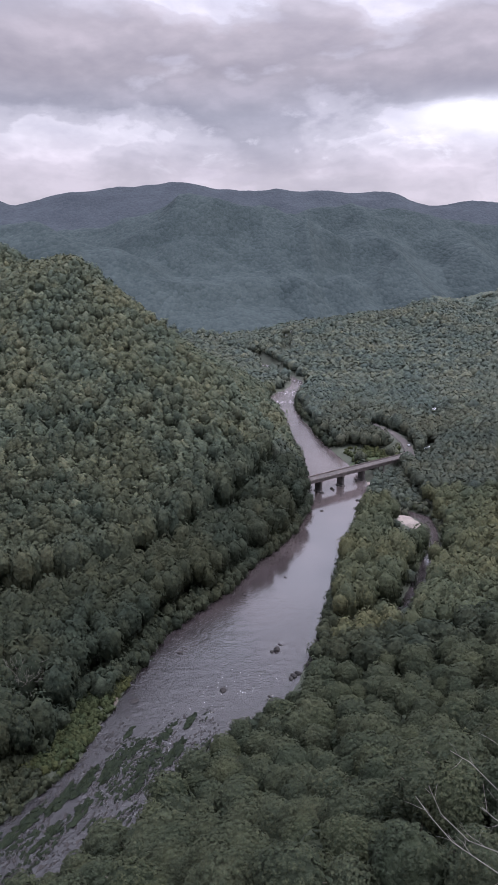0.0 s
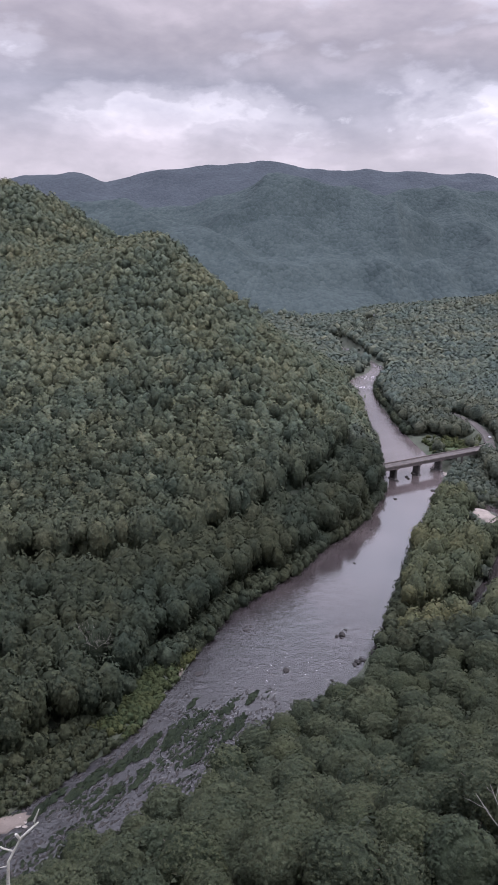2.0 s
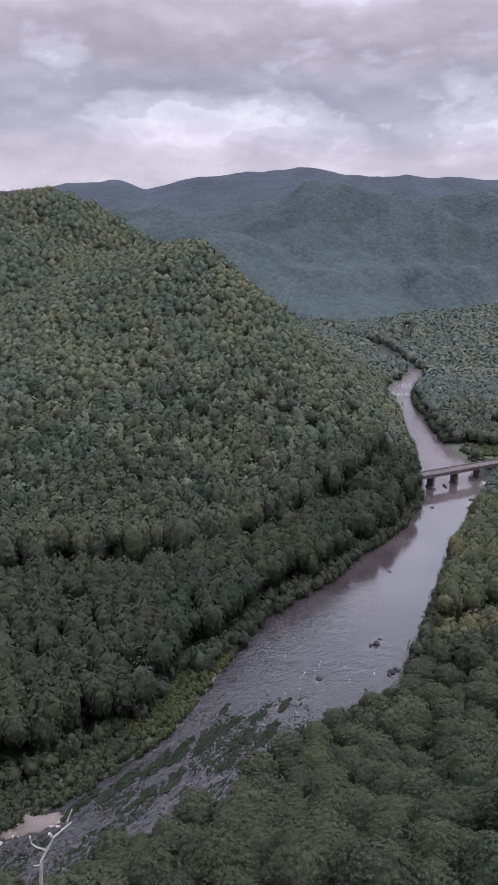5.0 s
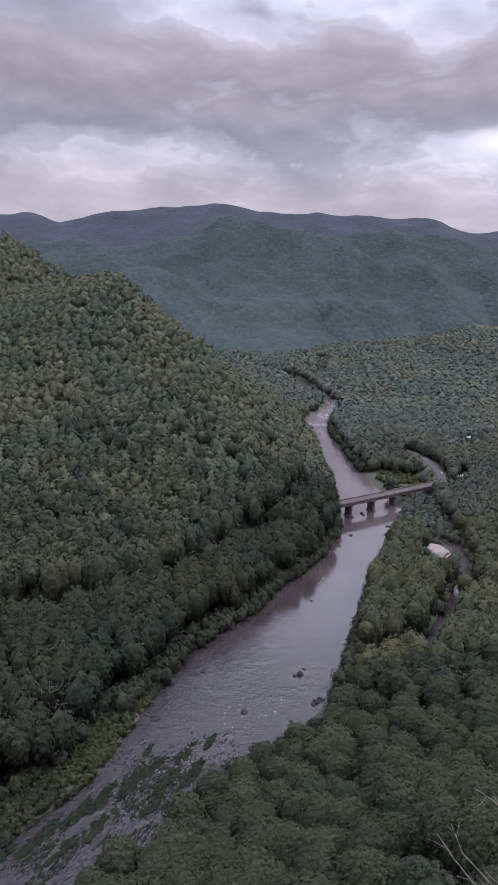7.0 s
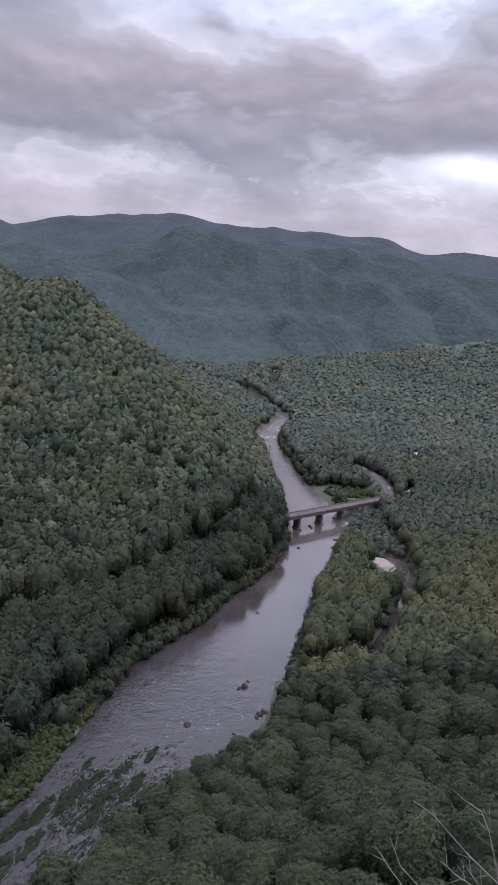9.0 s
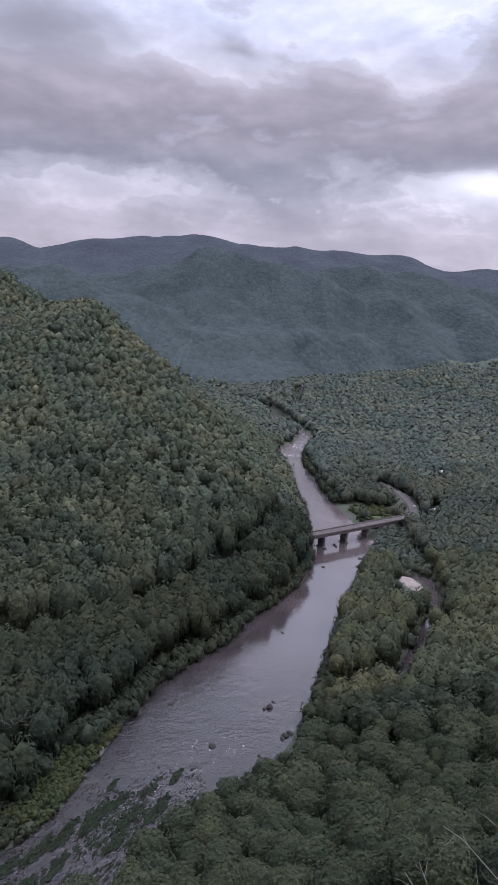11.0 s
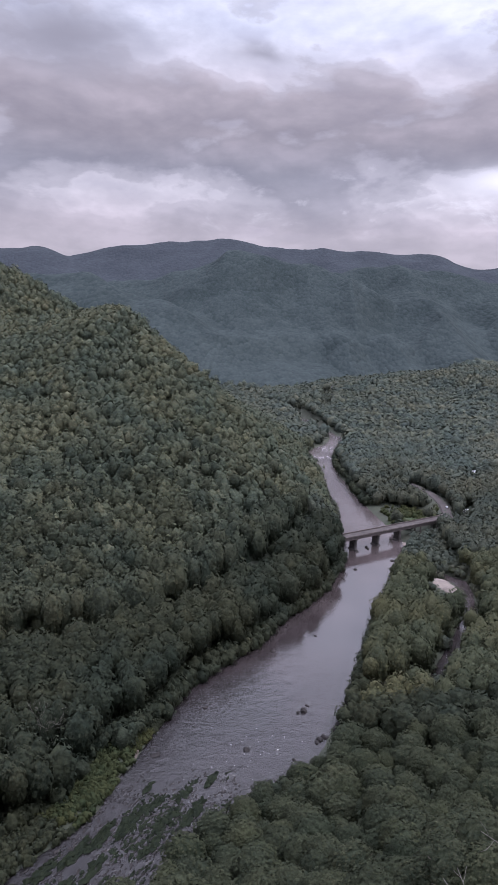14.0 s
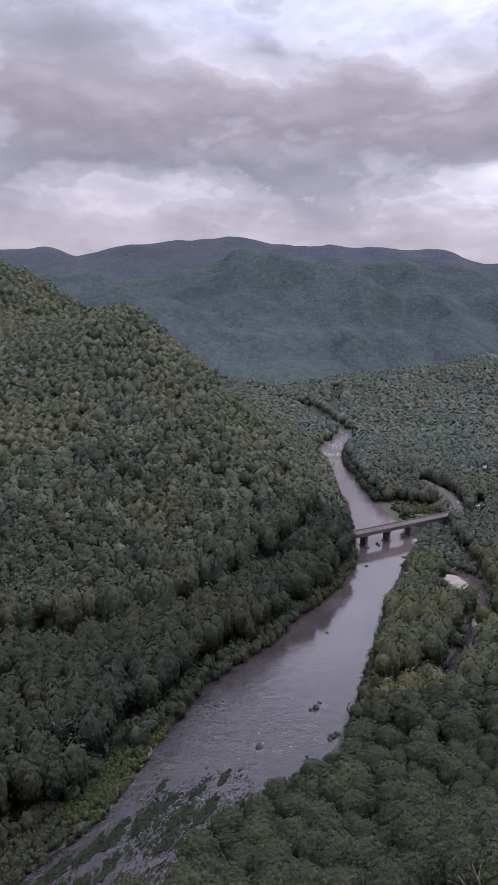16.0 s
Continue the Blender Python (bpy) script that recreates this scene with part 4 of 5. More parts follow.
bd = r_.uniform(0.0, 1.0, 1500) * (np.interp(by, STRIP_Y, STRIP_W) + 3) + 0.2
sunny = (by > 198) & (by < 252) & (bd < 12)
for sel, mat, seed, label in ((sunny, M_BUSH, 46, "yellow-green bushes and tall grass on the low bank"), (~sunny, M_BANK, 246, "dark green bushes and weeds on the low bank")):
    woods("bank_bushes", np.interp(by, LEFT_Y, LEFT_X)[sel] - bd[sel], by[sel], mat, 1, 1.35, 1.7, seed, label, 8, 0.2, 6, 6, 0.45, 0.26, "bushes")
cx_, cy_ = [], []
for (x0, y0, w0), (x1, y1, w1) in zip(CREEK, CREEK[1:]):
    span = math.hypot(x1 - x0, y1 - y0)
    for k in range(int(span / 1.3)):
        q, out, way = r_.rand(), r_.uniform(0.6, 6.0), r_.choice((-1, 1))
        off = w0 + q * (w1 - w0) + out
        cx_.append(x0 + q * (x1 - x0) + way * off * (y1 - y0) / span)
        cy_.append(y0 + q * (y1 - y0) - way * off * (x1 - x0) / span)
cx_, cy_ = np.array(cx_), np.array(cy_)
ok = (banks(cx_, cy_)[1] > 4) & (creek_gap(cx_, cy_) > 0.4) & (np.hypot(cx_ - 102, (cy_ - 426) * 0.6) > 9)
woods("creek_bushes", cx_[ok], cy_[ok], M_ISLET, 1, 2.0, 2.0, 149, "low leafy bushes lining the narrow side channel", 8, 0.4, 8, 6, 0.4, 0.22, "bushes")
mx_, my_ = 100 + r_.normal(0, 16, 260), 580 + r_.normal(0, 13, 260)
keep = (np.hypot(mx_ - 99, (my_ - 575) * 1.5) > 9 + 6 * r_.rand(260)) | (r_.rand(260) < 0.12)
mx_, my_ = mx_[keep], my_[keep]
ok = (banks(mx_, my_)[1] > 4) & (gap_to_line(mx_, my_, ROAD_LAND) > 7) & (gap_to_line(mx_, my_, BRIDGE_LINE) > 7)
woods("meadow_bushes", mx_[ok], my_[ok], M_BUSH, 1, 2.0, 2.4, 49, "low green bushes scattered over the meadow", 6, 0.4, 7, 5, 0.4, 0.24, "bushes")
FLOW = Vector((-0.62, -0.78, 0))


def weed_points(count, seed, lo):
    """Places in the shallows where weed grows: strips along the current."""
    r = np.random.RandomState(seed)
    y = r.uniform(140, 234, count * 9)
    s = r.uniform(0.0, 1.0, count * 9)
    left, right = np.interp(y, LEFT_Y, LEFT_X), np.interp(y, RIGHT_Y, RIGHT_X)
    x = left + (right - left) * s
    along, across = x * -0.42 + y * -0.91, x * 0.91 - y * 0.42
    n = 1.3 * fbm(along / 16, across / 4.0, 61, 3) + 0.2 * fbm(along / 3, across / 2, 66, 2)
    reach = np.clip((236 - y) / 20, 0, 1) * np.clip((s - 0.10) / 0.15, 0, 1) * np.clip((0.78 - s) / 0.1, 0, 1)
    ok = (n + 0.7 * reach) > lo
    return x[ok][:count], y[ok][:count]


def mounds(name, x, y, mat, size, high, seed, label, category):
    r = np.random.RandomState(seed)
    v0, f0 = BALLS[1]
    vs, fs, base = [], [], 0
    for px, py in zip(x, y):
        s = size * r.uniform(0.5, 1.5)
        v = v0 * (1 + 0.25 * r.normal(size=(len(v0), 1))) * np.array([s * 0.75, s * 1.5, high * r.uniform(0.5, 1.4)])
        a = 0.42 + r.uniform(-0.4, 0.4)
        rot = np.array([[math.cos(a), math.sin(a), 0], [-math.sin(a), math.cos(a), 0], [0, 0, 1]])
        vs.append(v @ rot.T + np.array([px, py, 0.02]))
        fs.append(f0 + base)
        base += len(v0)
    ob = arrays_object(name, np.concatenate(vs), np.concatenate(fs), mat)
    return tagged(ob, label, category, kind="stuff")


for i, (wx0, wy0, wl, ww) in enumerate([(-21, 228, 5.5, 1.5), (-25, 211, 8, 2.6), (-29.5, 219, 5, 1.6), (-33, 206, 8, 2.2), (-38, 213, 6, 1.8), (-44, 204, 9, 2.6), (-42, 221, 4, 1.1), (-52, 196, 8, 2.2),
                                        (-58, 188, 8, 2.2), (-66, 178, 9, 2.3), (-61, 200, 4, 1.3), (-75, 168, 7, 1.8), (-50, 184, 7, 1.8), (-70, 187, 4, 1.2), (-36, 194, 6, 1.8), (-58, 174, 7, 1.6)]):
    rr = np.random.RandomState(300 + i)
    wl, ww = wl * 1.1, ww * 0.85
    n = int(wl * ww * 9)
    p, q_ = rr.uniform(-1, 1, n), rr.uniform(-1, 1, n)
    edge = 0.75 + 0.5 * fbm(p * 3 + 10 * i, q_ * 2, 70 + i, 2)
    ins = p * p + q_ * q_ < edge
    p, q_ = p[ins] * wl, q_[ins] * ww + 0.25 * ww * np.sin(p[ins] * 3 + i)
    ob = mounds("weed_island", wx0 + p * -0.36 + q_ * 0.93, wy0 + p * -0.93 - q_ * 0.36, M_WEED, 0.72, 0.6, 63 + i, "dark green tussocky weed bed rising from the shallow river", "water weed")
    del ob["kind"]
    tagged(ob, group="weed beds in the shallows")
kx, ky = weed_points(1300, 62, 0.55)
mounds("water_weed", kx, ky, M_WEED, 0.46, 0.34, 163, "small dark weed tufts scattered through the shallows", "water weed")
gx_, gy_ = weed_points(1500, 64, 0.1)
mounds("river_cobbles", gx_, gy_, M_ROCK, 0.38, 0.22, 65, "dark wet cobbles breaking the shallow water", "stones")
r_ = np.random.RandomState(71)
ry_ = r_.uniform(205, 262, 60)
mid = np.interp(ry_, LEFT_Y, LEFT_X) * 0.4 + np.interp(ry_, RIGHT_Y, RIGHT_X) * 0.6
# downstream and side-channel flecks stand in for glints and sky gleam on the water
fx_ = np.r_[mid + r_.normal(0, 9, 60), r_.uniform(24, 56, 45), r_.uniform(36, 62, 30), r_.uniform(14, 36, 40), r_.uniform(62, 74, 20), np.repeat([106, 100, 89, 84, 75], 9) + r_.normal(0, 1.6, 45)]
fy_ = np.r_[ry_, r_.normal(838, 6, 45), r_.normal(900, 7, 30), r_.normal(1148, 6, 40), r_.normal(990, 9, 20), np.repeat([388, 374, 348, 336, 316], 9) + r_.normal(0, 3.0, 45)]


def flecks(name, x, y, mat, label):
    """Little breaking crests, and pale flecks painted in for glints."""
    r = np.random.RandomState(72)
    vs, fs = [], []
    for px, py in zip(x, y):
        far = 3.5 if py > 600 else 1.0
        a, b, h = r.uniform(0.15, 0.5) * far, r.uniform(0.04, 0.09) * far * 1.4, 0.04 * far
        turn = 0.75 + r.uniform(-0.5, 0.5)
        c, s = math.cos(turn), math.sin(turn)
        o = len(vs)
        for k, (qx, qy, qz) in enumerate(((-a, 0, 0), (-a * 0.3, -b, 0), (a * 0.5, -b * 0.7, 0), (a, 0.1 * a, 0), (a * 0.3, b, 0), (0, 0, h))):
            vs.append((px + c * qx - s * qy, py - s * qx - c * qy, 0.012 + qz))
        fs += [(o + k, o + (k + 1) % 5, o + 5) for k in range(5)]
    ob = arrays_object(name, np.array(vs), np.array(fs), mat)
    return tagged(ob, label, "foam", kind="stuff")


flecks("foam_and_glints", fx_, fy_, M_FOAM_GLINT, "small white crests and painted sky glints on the river shallows")


def make_rock(x, y, sx, sy, sz, mat, seed, label, category="rock"):
    r = np.random.RandomState(seed)
    v, f = BALLS[2]
    d = r.normal(size=(9, 3))
    d /= np.linalg.norm(d, axis=1)[:, None]
    cut = r.uniform(0.62, 0.95, 9)
    k = np.min(np.where(v @ d.T > 0.05, cut / np.maximum(v @ d.T, 0.05), 9.0), axis=1)
    v = v * np.minimum(k, 1.0)[:, None] * (1 + 0.03 * r.normal(size=(len(v), 1))) * np.array([sx, sy, sz])
    a = r.uniform(0, 3.1)
    v = np.c_[v[:, 0] * math.cos(a) - v[:, 1] * math.sin(a), v[:, 0] * math.sin(a) + v[:, 1] * math.cos(a), v[:, 2]]
    ob = arrays_object("boulder", v, f, mat)
    ob.location = (x, y, max(spot(x, y), -0.05) + sz * 0.12)
    return tagged(ob, label, category, "river boulders" if mat is M_ROCK else "bank rocks")


for i, (x, y, a, b, c) in enumerate([(12, 277, 1.5, 1.1, 1.1), (9.8, 275.5, 0.7, 0.7, 0.7), (13.5, 281.5, 0.9, 0.5, 0.4), (18, 257, 1.5, 1.0, 0.9), (20, 259, 1.4, 0.9, 0.8), (16.6, 255, 1.1, 0.8, 0.6),
                                     (-10, 247, 1.2, 1.1, 0.8), (24, 265, 1.3, 1.0, 1.2), (25.5, 268, 1.0, 0.9, 1.4), (48, 454, 1.1, 0.8, 0.6), (78, 474, 2.2, 1.4, 0.9), (75, 476, 1.2, 1.0, 0.7),
                                     (-29, 275, 1.3, 0.7, 0.4), (-27, 278, 0.7, 0.5, 0.35), (-43, 240, 1.2, 1.5, 0.5), (8, 243, 0.8, 0.6, 0.4),
                                     (61, 499, 1.2, 0.9, 0.8), (52, 492, 1.4, 1.0, 0.7), (60, 503, 0.9, 0.8, 0.9), (-2, 330, 1.0, 0.8, 0.5), (19, 350, 0.8, 0.6, 0.4), (30, 398, 0.9, 0.7, 0.4)]):
    make_rock(x, y, 1.35 * a, 1.35 * b, 1.35 * c, M_ROCK, 80 + i, "dark wet boulder standing out of the river")
for i, (x, y, a, b, c) in enumerate([(35, 556, 2.0, 1.6, 1.6), (38, 549, 1.6, 1.2, 1.3), (40, 540, 1.3, 1.0, 1.0), (23, 420, 1.8, 1.2, 1.0), (20, 417, 1.2, 0.9, 0.8), (28, 429, 1.3, 0.9, 0.8),
                                     (97, 487, 1.8, 1.5, 1.2), (99, 484, 1.2, 0.9, 0.8), (93, 484, 1.0, 0.8, 0.7), (21, 842, 3.0, 2.0, 1.8), (-52, 244, 0.8, 0.6, 0.4), (-50, 239, 0.7, 0.5, 0.4)]):
    make_rock(x, y, a, b, c, M_PALE_ROCK, 120 + i, "pale angular rock lying on the river bank")


for i in range(26):
    rr = np.random.RandomState(400 + i)
    along, across = rr.uniform(-9, 9), rr.normal(0, 1.5)
    k = rr.uniform(0.25, 0.75)
    make_rock(-86 + along * 0.81 - across * 0.58, 157.5 + along * 0.58 + across * 0.81, k * 1.3, k, k * 0.7, M_PALE_ROCK, 420 + i, "pinkish rubble stone on the gravel bar")


def sandbar(x, y, rx, ry, turn, seed, label, mat=None):
    """A low bar draped over the bank, thinning out to an uneven edge."""
    bm = bmesh.new()
    r = np.random.RandomState(seed)
    wob = r.uniform(0.75, 1.2, 24)
    rings = []
    for k, s in enumerate((0.02, 0.35, 0.65, 0.88, 1.0)):
        ring = []
        for j in range(24):
            a = j * math.tau / 24
            qx, qy = rx * s * wob[j] * math.cos(a), ry * s * wob[j] * math.sin(a)
            px, py = x + qx * math.cos(turn) - qy * math.sin(turn), y + qx * math.sin(turn) + qy * math.cos(turn)
            lift = (0.55, 0.5, 0.42, 0.25, -0.7)[k] + r.uniform(-0.05, 0.05)
            ring.append(bm.verts.new((px, py, max(spot(px, py), -0.05) + lift)))
        rings.append(ring)
    for r0, r1 in zip(rings, rings[1:]):
        for j in range(24):
            bm.faces.new((r0[j], r1[j], r1[(j + 1) % 24], r0[(j + 1) % 24]))
    bm.faces.new(rings[0])
    ob = part("sandbar", bm, mat or M_SAND, None, "", True)
    return tagged(ob, label, "sandbar", kind="structure")


sandbar(101, 425, 8.0, 17, 0.2, 1, "pale sandbar beside the narrow side channel")
sandbar(90, 508, 2.4, 14, 0.1, 2, "pale gravel strip at the foot of the bridge")
sandbar(92, 449, 9, 3, -0.3, 3, "brown mud bar at the mouth of the side channel", M_MUD)
sandbar(-86, 157.5, 10, 3.4, 0.62, 4, "pinkish gravel bar at the river's edge", M_MUD)
sandbar(-50.5, 241, 1.5, 4.5, 0.1, 5, "pale gravel patch on the low bank", M_MUD)
sandbar(18, 866, 4, 9, 0.2, 6, "pale gravel bar by the rapids")
sandbar(50, 1030, 4.5, 12, 0.5, 8, "brown gravel bank inside the river bend", M_MUD)
meadow = sandbar(102, 577, 25, 10, 0.75, 7, "grassy meadow between the river and the road", M_GRASS)
meadow.name = "meadow"
meadow["category"] = "meadow"

# ---------------------------------------------------------------- the bridge and the road
BR_A = math.atan2(0.625, 0.78)


def on_bridge(s, z, side=0.0):
    """A place s metres along the bridge from its first pier, side metres to its left."""
    return pose(50 + s * math.cos(BR_A) - side * math.sin(BR_A), 497 + s * math.sin(BR_A) + side * math.cos(BR_A), z, 0, 0, math.degrees(BR_A))


def build_bridge():
    root = new("road_bridge")
    root.location = (50, 497, 0)
    tagged(root, "weathered concrete road bridge on tall piers over the river", "bridge")
    inv = Matrix.Translation((-50, -497, 0))

    def piece(name, size, m, mat, bevel=0.08, label="", parent=root):
        bm = bmesh.new()
        box(bm, *size, inv @ m, bevel)
        return part(name, bm, mat, parent, label)

    ends = [-24, 0, 22.4, 44.8, 67, 86, 100]
    for s0, s1 in zip(ends, ends[1:]):
        mid, long = (s0 + s1) / 2, s1 - s0 - 0.08
        piece("deck", (long, 8.6, 0.5), on_bridge(mid, 10.1), M_ROAD)
        for side in (-3.3, 3.3):
            piece("girder", (long, 0.6, 1.75), on_bridge(mid, 8.97, side), M_CONCRETE)
        for side in (-1.1, 1.1):
            piece("girder", (long, 0.5, 1.6), on_bridge(mid, 9.04, side), M_CONCRETE)
        for side in (-4.15, 4.15):
            wall = piece("parapet", (long, 0.28, 0.75), on_bridge(mid, 10.72, side), M_CONCRETE, 0.05, "stained concrete parapet")
            piece("coping", (long, 0.42, 0.16), on_bridge(mid, 11.18, side), M_CONCRETE, 0.04, "", wall)
            for k in range(int(long // 2.8)):
                piece("post", (0.36, 0.40, 0.78), on_bridge(s0 + 1.4 + 2.8 * k, 10.72, side), M_CONCRETE, 0.04, "", wall)
    for s in (0, 22.4, 44.8):
        shaft = piece("pier", (2.3, 6.2, 9.0), on_bridge(s, 3.1), M_PIER, 0.5, "dark stained concrete pier")
        piece("footing", (3.4, 7.4, 1.5), on_bridge(s, 0.1), M_PIER, 0.4, "", shaft)
        piece("cap", (2.8, 7.8, 0.62), on_bridge(s, 7.8), M_CONCRETE, 0.15, "", shaft)
    for s in (67, 86):
        for side in (-2.6, 2.6):
            piece("column", (0.8, 0.8, 8.2), on_bridge(s, 3.7, side), M_CONCRETE, 0.1)
        piece("cap", (1.1, 7.4, 0.6), on_bridge(s, 7.8), M_CONCRETE, 0.1)
    for s in (-25, 101):
        piece("abutment", (2.4, 9.4, 9.4), on_bridge(s, 5.2), M_CONCRETE, 0.15)


build_bridge()


def build_road():
    pts = [Vector((50 + s * math.cos(BR_A), 497 + s * math.sin(BR_A), 10.36)) for s in (101,)] + [Vector((x, y, 0)) for x, y in ROAD_LAND[1:]]
    fine = []
    for i in range(len(pts) - 1):
        p0, p1, p2, p3 = pts[max(i - 1, 0)], pts[i], pts[i + 1], pts[min(i + 2, len(pts) - 1)]
        for k in range(6):
            t = k / 6
            fine.append(0.5 * ((2 * p1) + (p2 - p0) * t + (2 * p0 - 5 * p1 + 4 * p2 - p3) * t * t + (3 * p1 - p0 - 3 * p2 + p3) * t ** 3))
    bm = bmesh.new()
    rows = []
    for i, p in enumerate(fine):
        way = (fine[min(i + 1, len(fine) - 1)] - fine[max(i - 1, 0)])
        n = Vector((-way.y, way.x, 0)).normalized()
        z = max(8.95, 10.36 - 0.09 * i)
        rows.append([bm.verts.new((p.x + n.x * w, p.y + n.y * w, z + dz)) for w, dz in ((4.6, -1.6), (3.2, -0.05), (2.5, 0.0), (0, 0.06), (-2.5, 0.0), (-3.2, -0.05), (-4.6, -1.6))])
    for r0, r1 in zip(rows, rows[1:]):
        for k in range(6):
            bm.faces.new((r0[k], r1[k], r1[k + 1], r0[k + 1]))
    bmesh.ops.recalc_face_normals(bm, faces=bm.faces[:])
    ob = part("road", bm, M_ROAD)
    tagged(ob, "worn grey two-lane road curving away from the bridge", "road", kind="structure")
    for side in (3.1, -3.1):
        rail = new("guard_rail")
        tagged(rail, "pale metal guard rail along the road's edge", "guard rail", "guard rails")
        bm = bmesh.new()
        line = []
        for i, p in enumerate(fine[2:]):
            way = (fine[min(i + 3, len(fine) - 1)] - fine[max(i + 1, 0)])
            n = Vector((-way.y, way.x, 0)).normalized()
            z = max(8.95, 10.36 - 0.09 * (i + 2))
            line.append(Vector((p.x + n.x * side, p.y + n.y * side, z + 0.62)))
        tube(bm, line, [0.10] * len(line), 4)
        part("beam", bm, M_CONCRETE, rail)
        for q in line[::2]:
            bm = bmesh.new()
            box(bm, 0.12, 0.12, 0.9, Matrix.Translation((q.x, q.y, q.z - 0.3)))
            part("post", bm, M_ROOF, rail)
    return fine


road_line = build_road()


def build_car(x, y, z, turn):
    root = new("parked_car")
    root.matrix_basis = pose(x, y, z, 0, 0, turn)
    tagged(root, "small white car standing on the road", "car")
    bm = bmesh.new()
    prof = [(-2.2, 0.45), (-2.2, 0.95), (-1.9, 1.05), (-1.5, 1.5), (0.4, 1.52), (1.05, 1.02), (2.05, 0.9), (2.2, 0.6), (2.15, 0.4)]
    rings = [[bm.verts.new((px, w * (0.86 if pz > 1.2 else 1.0), pz)) for px, pz in prof] for w in (-0.88, 0.88)]
    n = len(prof)
    for k in range(n):
        bm.faces.new((rings[0][k], rings[0][(k + 1) % n], rings[1][(k + 1) % n], rings[1][k]))
    bm.faces.new(rings[1])
    bm.faces.new(list(reversed(rings[0])))
    bmesh.ops.recalc_face_normals(bm, faces=bm.faces[:])
    bmesh.ops.bevel(bm, geom=bm.edges[:], offset=0.06, segments=1, affect="EDGES")
    part("body", bm, M_WHITE, root)
    for px, tilt in ((0.74, 0.0), (-1.72, 0.0)):
        bm = bmesh.new()
        box(bm, 0.06, 1.4, 0.5, pose(px, 0, 1.29, 0, -52 if px > 0 else 42, 0), 0.01)
        part("windscreen", bm, M_GLASS, root)
    for px in (-1.35, 1.35):
        for py in (-0.8, 0.8):
            bm = bmesh.new()
            bmesh.ops.create_cone(bm, cap_ends=True, segments=14, radius1=0.33, radius2=0.33, depth=0.22, matrix=pose(px, py, 0.33, 90, 0, 0))
            part("wheel", bm, M_RUBBER, root)


q = road_line[9]
q2 = road_line[10]
build_car(q.x + 1.4, q.y, 9.6, math.degrees(math.atan2(q2.y - q.y, q2.x - q.x)))


def build_house(x, y, long, deep, high, rise, turn, roof_mat, label, chimney=True):
    root = new("house")
    z = spot(x, y)
    root.matrix_basis = pose(x, y, z, 0, 0, turn)
    tagged(root, label, "house", "houses in the valley")
    bm = bmesh.new()
    hl, hd = long / 2, deep / 2
    lo = -1.5
    pts = [(-hd, lo), (hd, lo), (hd, high), (0, high + rise), (-hd, high)]
    rings = [[bm.verts.new((px, a, b)) for a, b in pts] for px in (-hl, hl)]
    for k in range(5):
        bm.faces.new((rings[0][k], rings[0][(k + 1) % 5], rings[1][(k + 1) % 5], rings[1][k]))
    bm.faces.new(rings[1])
    bm.faces.new(list(reversed(rings[0])))
    bmesh.ops.recalc_face_normals(bm, faces=bm.faces[:])
    wall = part("wall", bm, M_WHITE, root)
    ang = math.degrees(math.atan2(rise, hd))
    span = math.hypot(rise, hd) + 0.7
    for side in (-1, 1):
        bm = bmesh.new()
        box(bm, long + 1.0, span, 0.16, pose(0, side * (hd + 0.35) / 2, high + rise / 2 + 0.02, -side * ang, 0, 0), 0.02)
        part("roof", bm, roof_mat, root)
    if chimney:
        bm = bmesh.new()
        box(bm, 0.7, 0.7, 2.0, pose(hl * 0.4, 0.3, high + rise + 0.3), 0.03)
        part("chimney", bm, M_PIER, root)
    for face in (-1, 1):
        for k in range(max(2, int(long // 3))):
            px = -hl + long * (k + 0.5) / max(2, int(long // 3))
            door = face < 0 and k == 1
            bm = bmesh.new()
            box(bm, 1.0, 0.10, 2.1 if door else 1.3, pose(px, face * hd, 1.05 if door else 1.7), 0.02)
            fr = part("door" if door else "window", bm, M_GLASS, root)
            if not door:
                bm = bmesh.new()
                box(bm, 1.3, 0.16, 0.1, pose(px, face * (hd + 0.04), 1.0), 0.02)
                part("sill", bm, M_WHITE, fr)


build_house(151, 592, 8, 7, 3.0, 1.9, 62, M_ROOF_PALE, "small white house with a pale metal roof by the road")
build_house(161, 604, 6, 5, 2.6, 1.5, 20, M_ROOF, "white shed with a grey roof beside the small house", False)
build_house(197, 752, 8, 6, 3.0, 2.0, 10, M_ROOF_PALE, "white house with a pale roof among the valley trees")
build_house(64, 1333, 11, 6, 2.6, 1.6, 5, M_ROOF_PALE, "long white building with a pale roof in the far clearing")
build_house(45, 1355, 7, 6, 2.8, 1.6, -20, M_ROOF_PALE, "white house with a pale roof in the far clearing")
build_house(84, 1362, 10, 8, 3.5, 2.4, 30, M_ROOF, "white house with a dark grey roof in the far clearing")
build_house(16, 1272, 7, 6, 2.8, 1.6, 15, M_ROOF_PALE, "white house with a pale roof near the upper river")


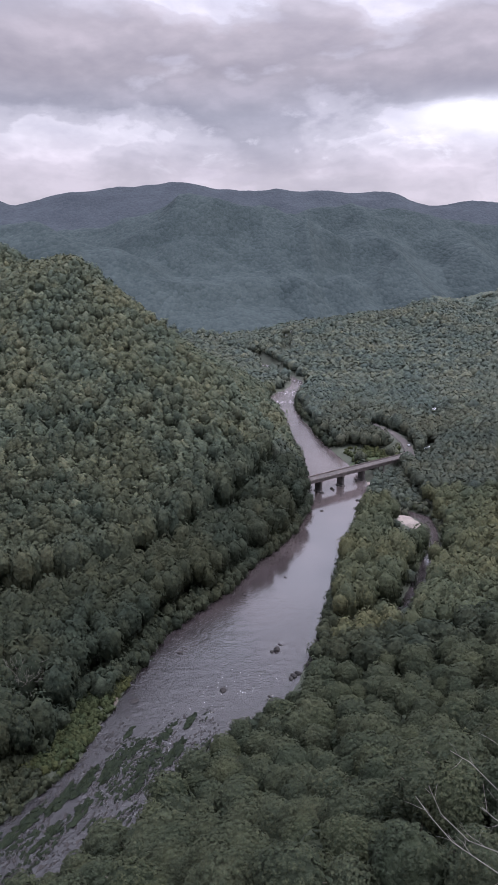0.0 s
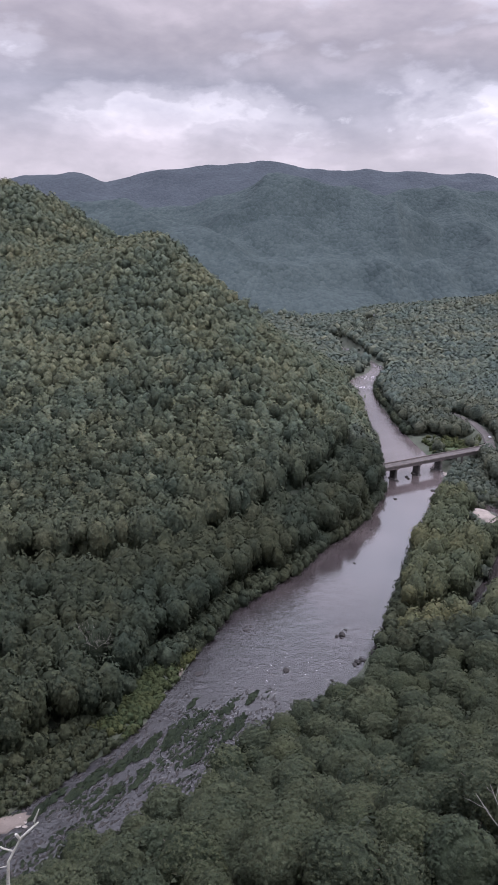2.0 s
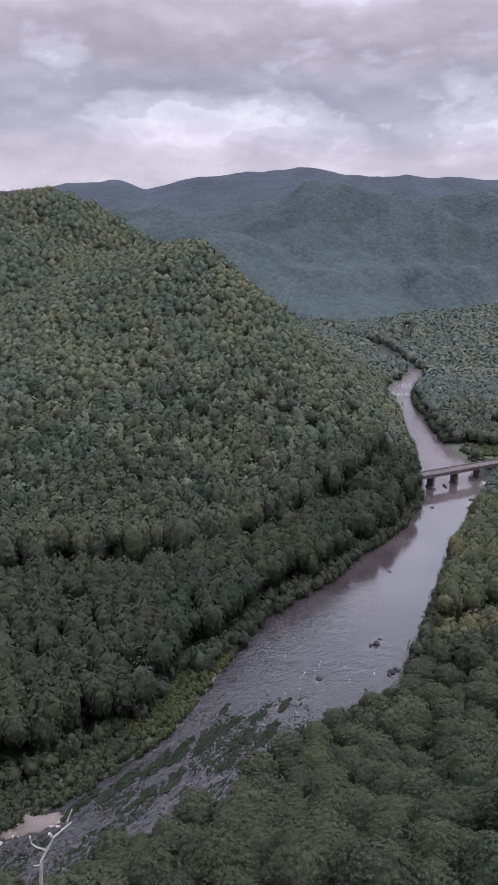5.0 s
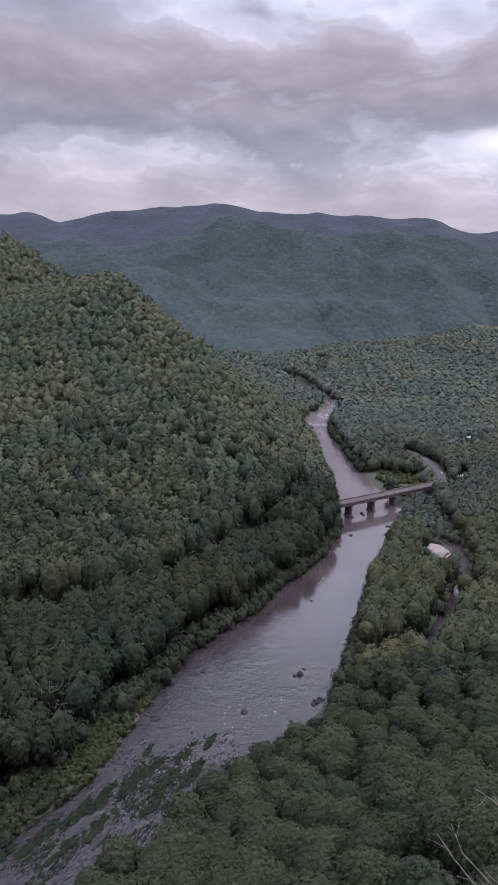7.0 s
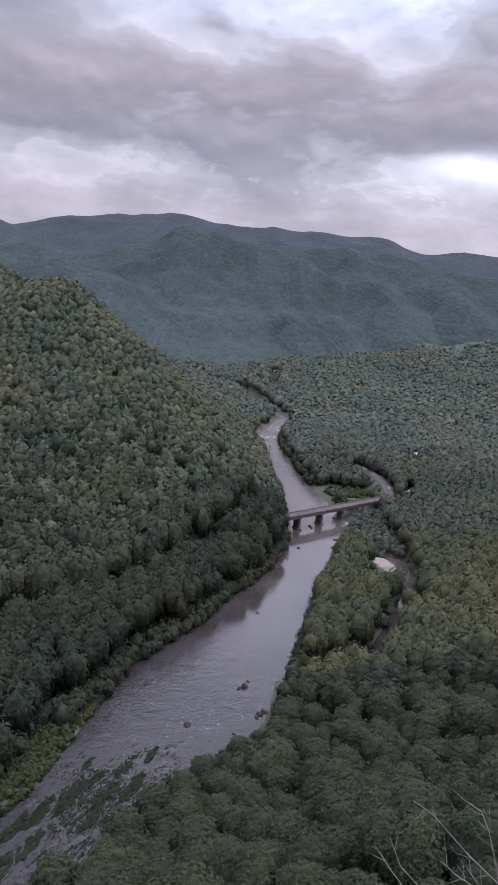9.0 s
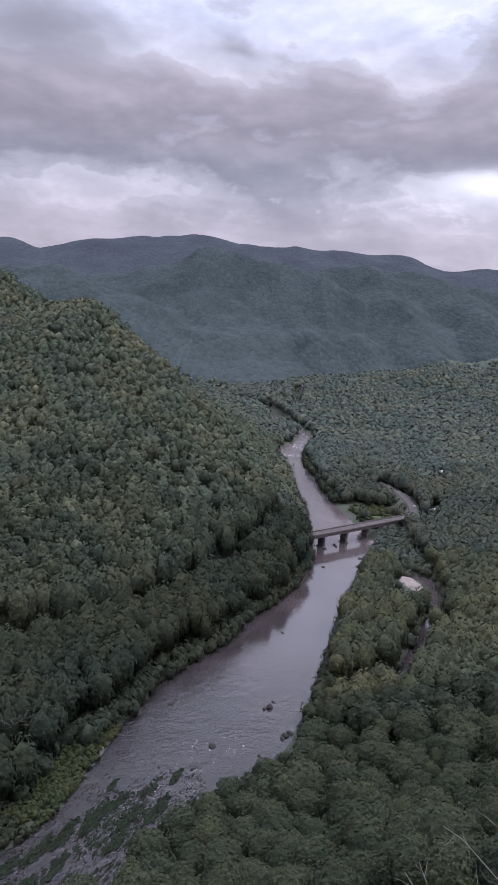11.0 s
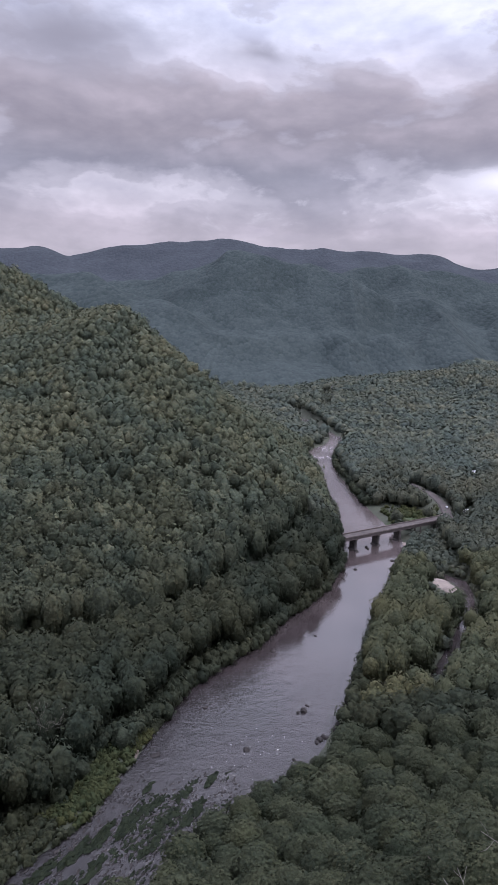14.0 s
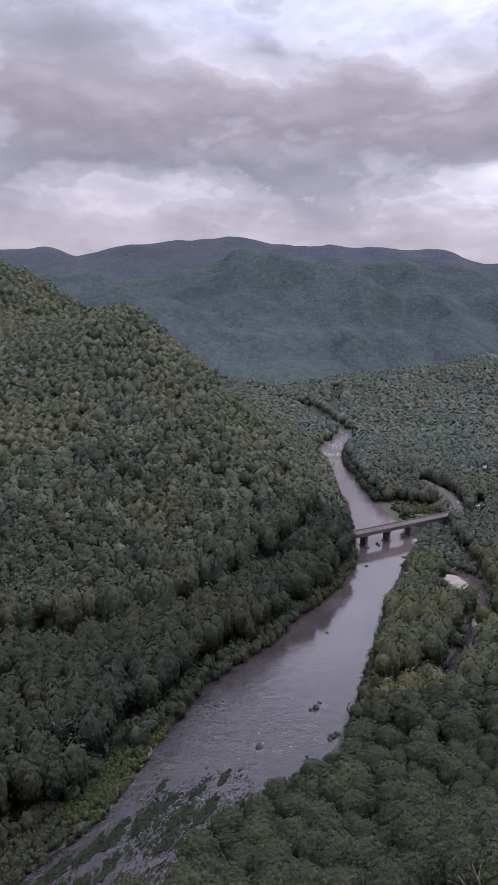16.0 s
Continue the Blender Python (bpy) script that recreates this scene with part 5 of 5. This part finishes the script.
# ---------------------------------------------------------------- dead trees
def twigs(bm, p, way, long, rad, depth, r):
    """A branch that forks into thinner ones."""
    pts, q = [Vector(p)], Vector(p)
    w = Vector(way).normalized()
    for _ in range(3):
        w = (w + Vector(r.uniform(-0.22, 0.22, 3))).normalized()
        q = q + w * long / 3
        pts.append(q.copy())
    tube(bm, pts, [rad, rad * 0.85, rad * 0.7, rad * 0.5], 5)
    if depth:
        for k in (1, 2, 3):
            side = (w + Vector(r.uniform(-0.9, 0.9, 3)) + Vector((0, 0, 0.25))).normalized()
            twigs(bm, pts[k], side, long * r.uniform(0.5, 0.75), rad * 0.55, depth - 1, r)


def build_bleached_tree():
    foot = Vector((-19.9, 37.7, 117.8))
    right = Vector((0.88, 0.47, 0))
    root = new("dead_tree")
    tagged(root, "bleached leafless dead tree with broken branches on the slope", "dead tree")

    def path(pairs):
        return [foot + right * a + Vector((0, 0, b * 0.62)) for a, b in pairs]

    base = spot(foot.x, foot.y, -1.0)
    bm = bmesh.new()
    tube(bm, [Vector((foot.x - 0.3, foot.y, base)), foot + Vector((-0.1, 0, -2)), *path([(0, 0), (0.08, 1.9), (0.55, 3.3), (1.0, 4.6)])], [0.22, 0.16, 0.11, 0.095, 0.085, 0.075], 8)
    trunk = part("trunk", bm, M_DEAD, root)
    for pairs, rads in (([(1.0, 4.6), (1.5, 5.25), (1.96, 5.8)], [0.09, 0.08, 0.075]), ([(1.96, 5.75), (1.94, 6.4), (2.1, 7.0), (2.3, 7.8)], [0.08, 0.07, 0.06, 0.035]),
                        ([(0.4, 3.2), (-0.2, 3.9), (-0.48, 4.5), (-0.55, 5.2)], [0.07, 0.06, 0.05, 0.03]), ([(0.95, 4.5), (0.8, 4.95), (0.7, 5.3)], [0.11, 0.11, 0.10]),
                        ([(1.96, 5.8), (2.2, 6.1)], [0.07, 0.05]), ([(0.06, 1.4), (-0.45, 1.45)], [0.05, 0.03])):
        bm = bmesh.new()
        tube(bm, path(pairs), rads, 7)
        part("branch", bm, M_DEAD, trunk)


def build_twiggy_tree():
    root = new("bare_tree")
    tagged(root, "thin grey leafless tree with bare twigs below the lookout", "dead tree")
    fork = Vector((13.4, 23.2, 133.5))
    bm = bmesh.new()
    base = spot(14.2, 24.0, -1.0)
    tube(bm, [Vector((14.2, 24.0, base)), Vector((14.0, 23.8, (base + 133) / 2)), fork], [0.16, 0.12, 0.08], 7)
    trunk = part("trunk", bm, M_TWIG, root)
    r = np.random.RandomState(9)
    for pts in ([(10.2, 24.5, 135.7), (8.6, 25.6, 136.2), (7.8, 26.4, 136.8), (7.3, 27.0, 137.3)], [(10.6, 25.7, 135.6), (9.5, 26.2, 135.7), (8.5, 27.1, 136.3), (8.1, 27.9, 137.1)],
                [(12.0, 25.3, 137.3), (11.0, 26.2, 137.8), (9.7, 27.4, 138.7), (8.9, 27.8, 139.0)], [(11.6, 24.5, 138.4), (11.2, 25.0, 139.9), (11.0, 25.5, 140.4), (10.3, 26.0, 140.6)],
                [(11.0, 24.5, 137.6), (10.1, 25.1, 137.8), (9.7, 25.5, 138.0)], [(12.4, 24.4, 136.0), (11.6, 25.6, 136.6), (11.2, 26.6, 136.8)]):
        bm = bmesh.new()
        path = [fork, fork.lerp(Vector(pts[0]), 0.5) + Vector((0, 0, -0.2)), *[Vector(p) for p in pts]]
        tube(bm, path, [0.022 * (1 - 0.8 * k / (len(path) - 1)) + 0.008 for k in range(len(path))], 5)
        limb = part("branch", bm, M_TWIG, trunk)
        for k in range(1, len(path) - 1):
            for _ in range(2):
                bm2 = bmesh.new()
                w = (path[k + 1] - path[k]).normalized() + Vector(r.uniform(-0.8, 0.8, 3))
                twigs(bm2, path[k].lerp(path[k + 1], r.uniform(0, 1)), w, r.uniform(0.5, 1.1), 0.011, 1 if k < 3 else 0, r)
                part("twig", bm2, M_TWIG, limb)


def build_grey_shrub(x, y, high, label):
    root = new("dead_shrub")
    root.location = (x, y, spot(x, y))
    tagged(root, label, "dead tree")
    r = np.random.RandomState(31)
    bm = bmesh.new()
    tube(bm, [Vector((0, 0, -0.8)), Vector((0.1, 0, high * 0.35)), Vector((0, 0.1, high * 0.6))], [0.28, 0.2, 0.13], 7)
    trunk = part("trunk", bm, M_GREY, root)
    for k in range(18):
        a = k * 2.4
        bm = bmesh.new()
        twigs(bm, Vector((0.03, 0, high * r.uniform(0.3, 0.58))), Vector((math.cos(a) * 0.45, math.sin(a) * 0.45, 1.0)), high * 0.40, 0.1, 2, r)
        part("branch", bm, M_GREY, trunk)


build_bleached_tree()
build_twiggy_tree()
build_grey_shrub(-79, 228, 19, "grey leafless dead tree among the green bank trees")
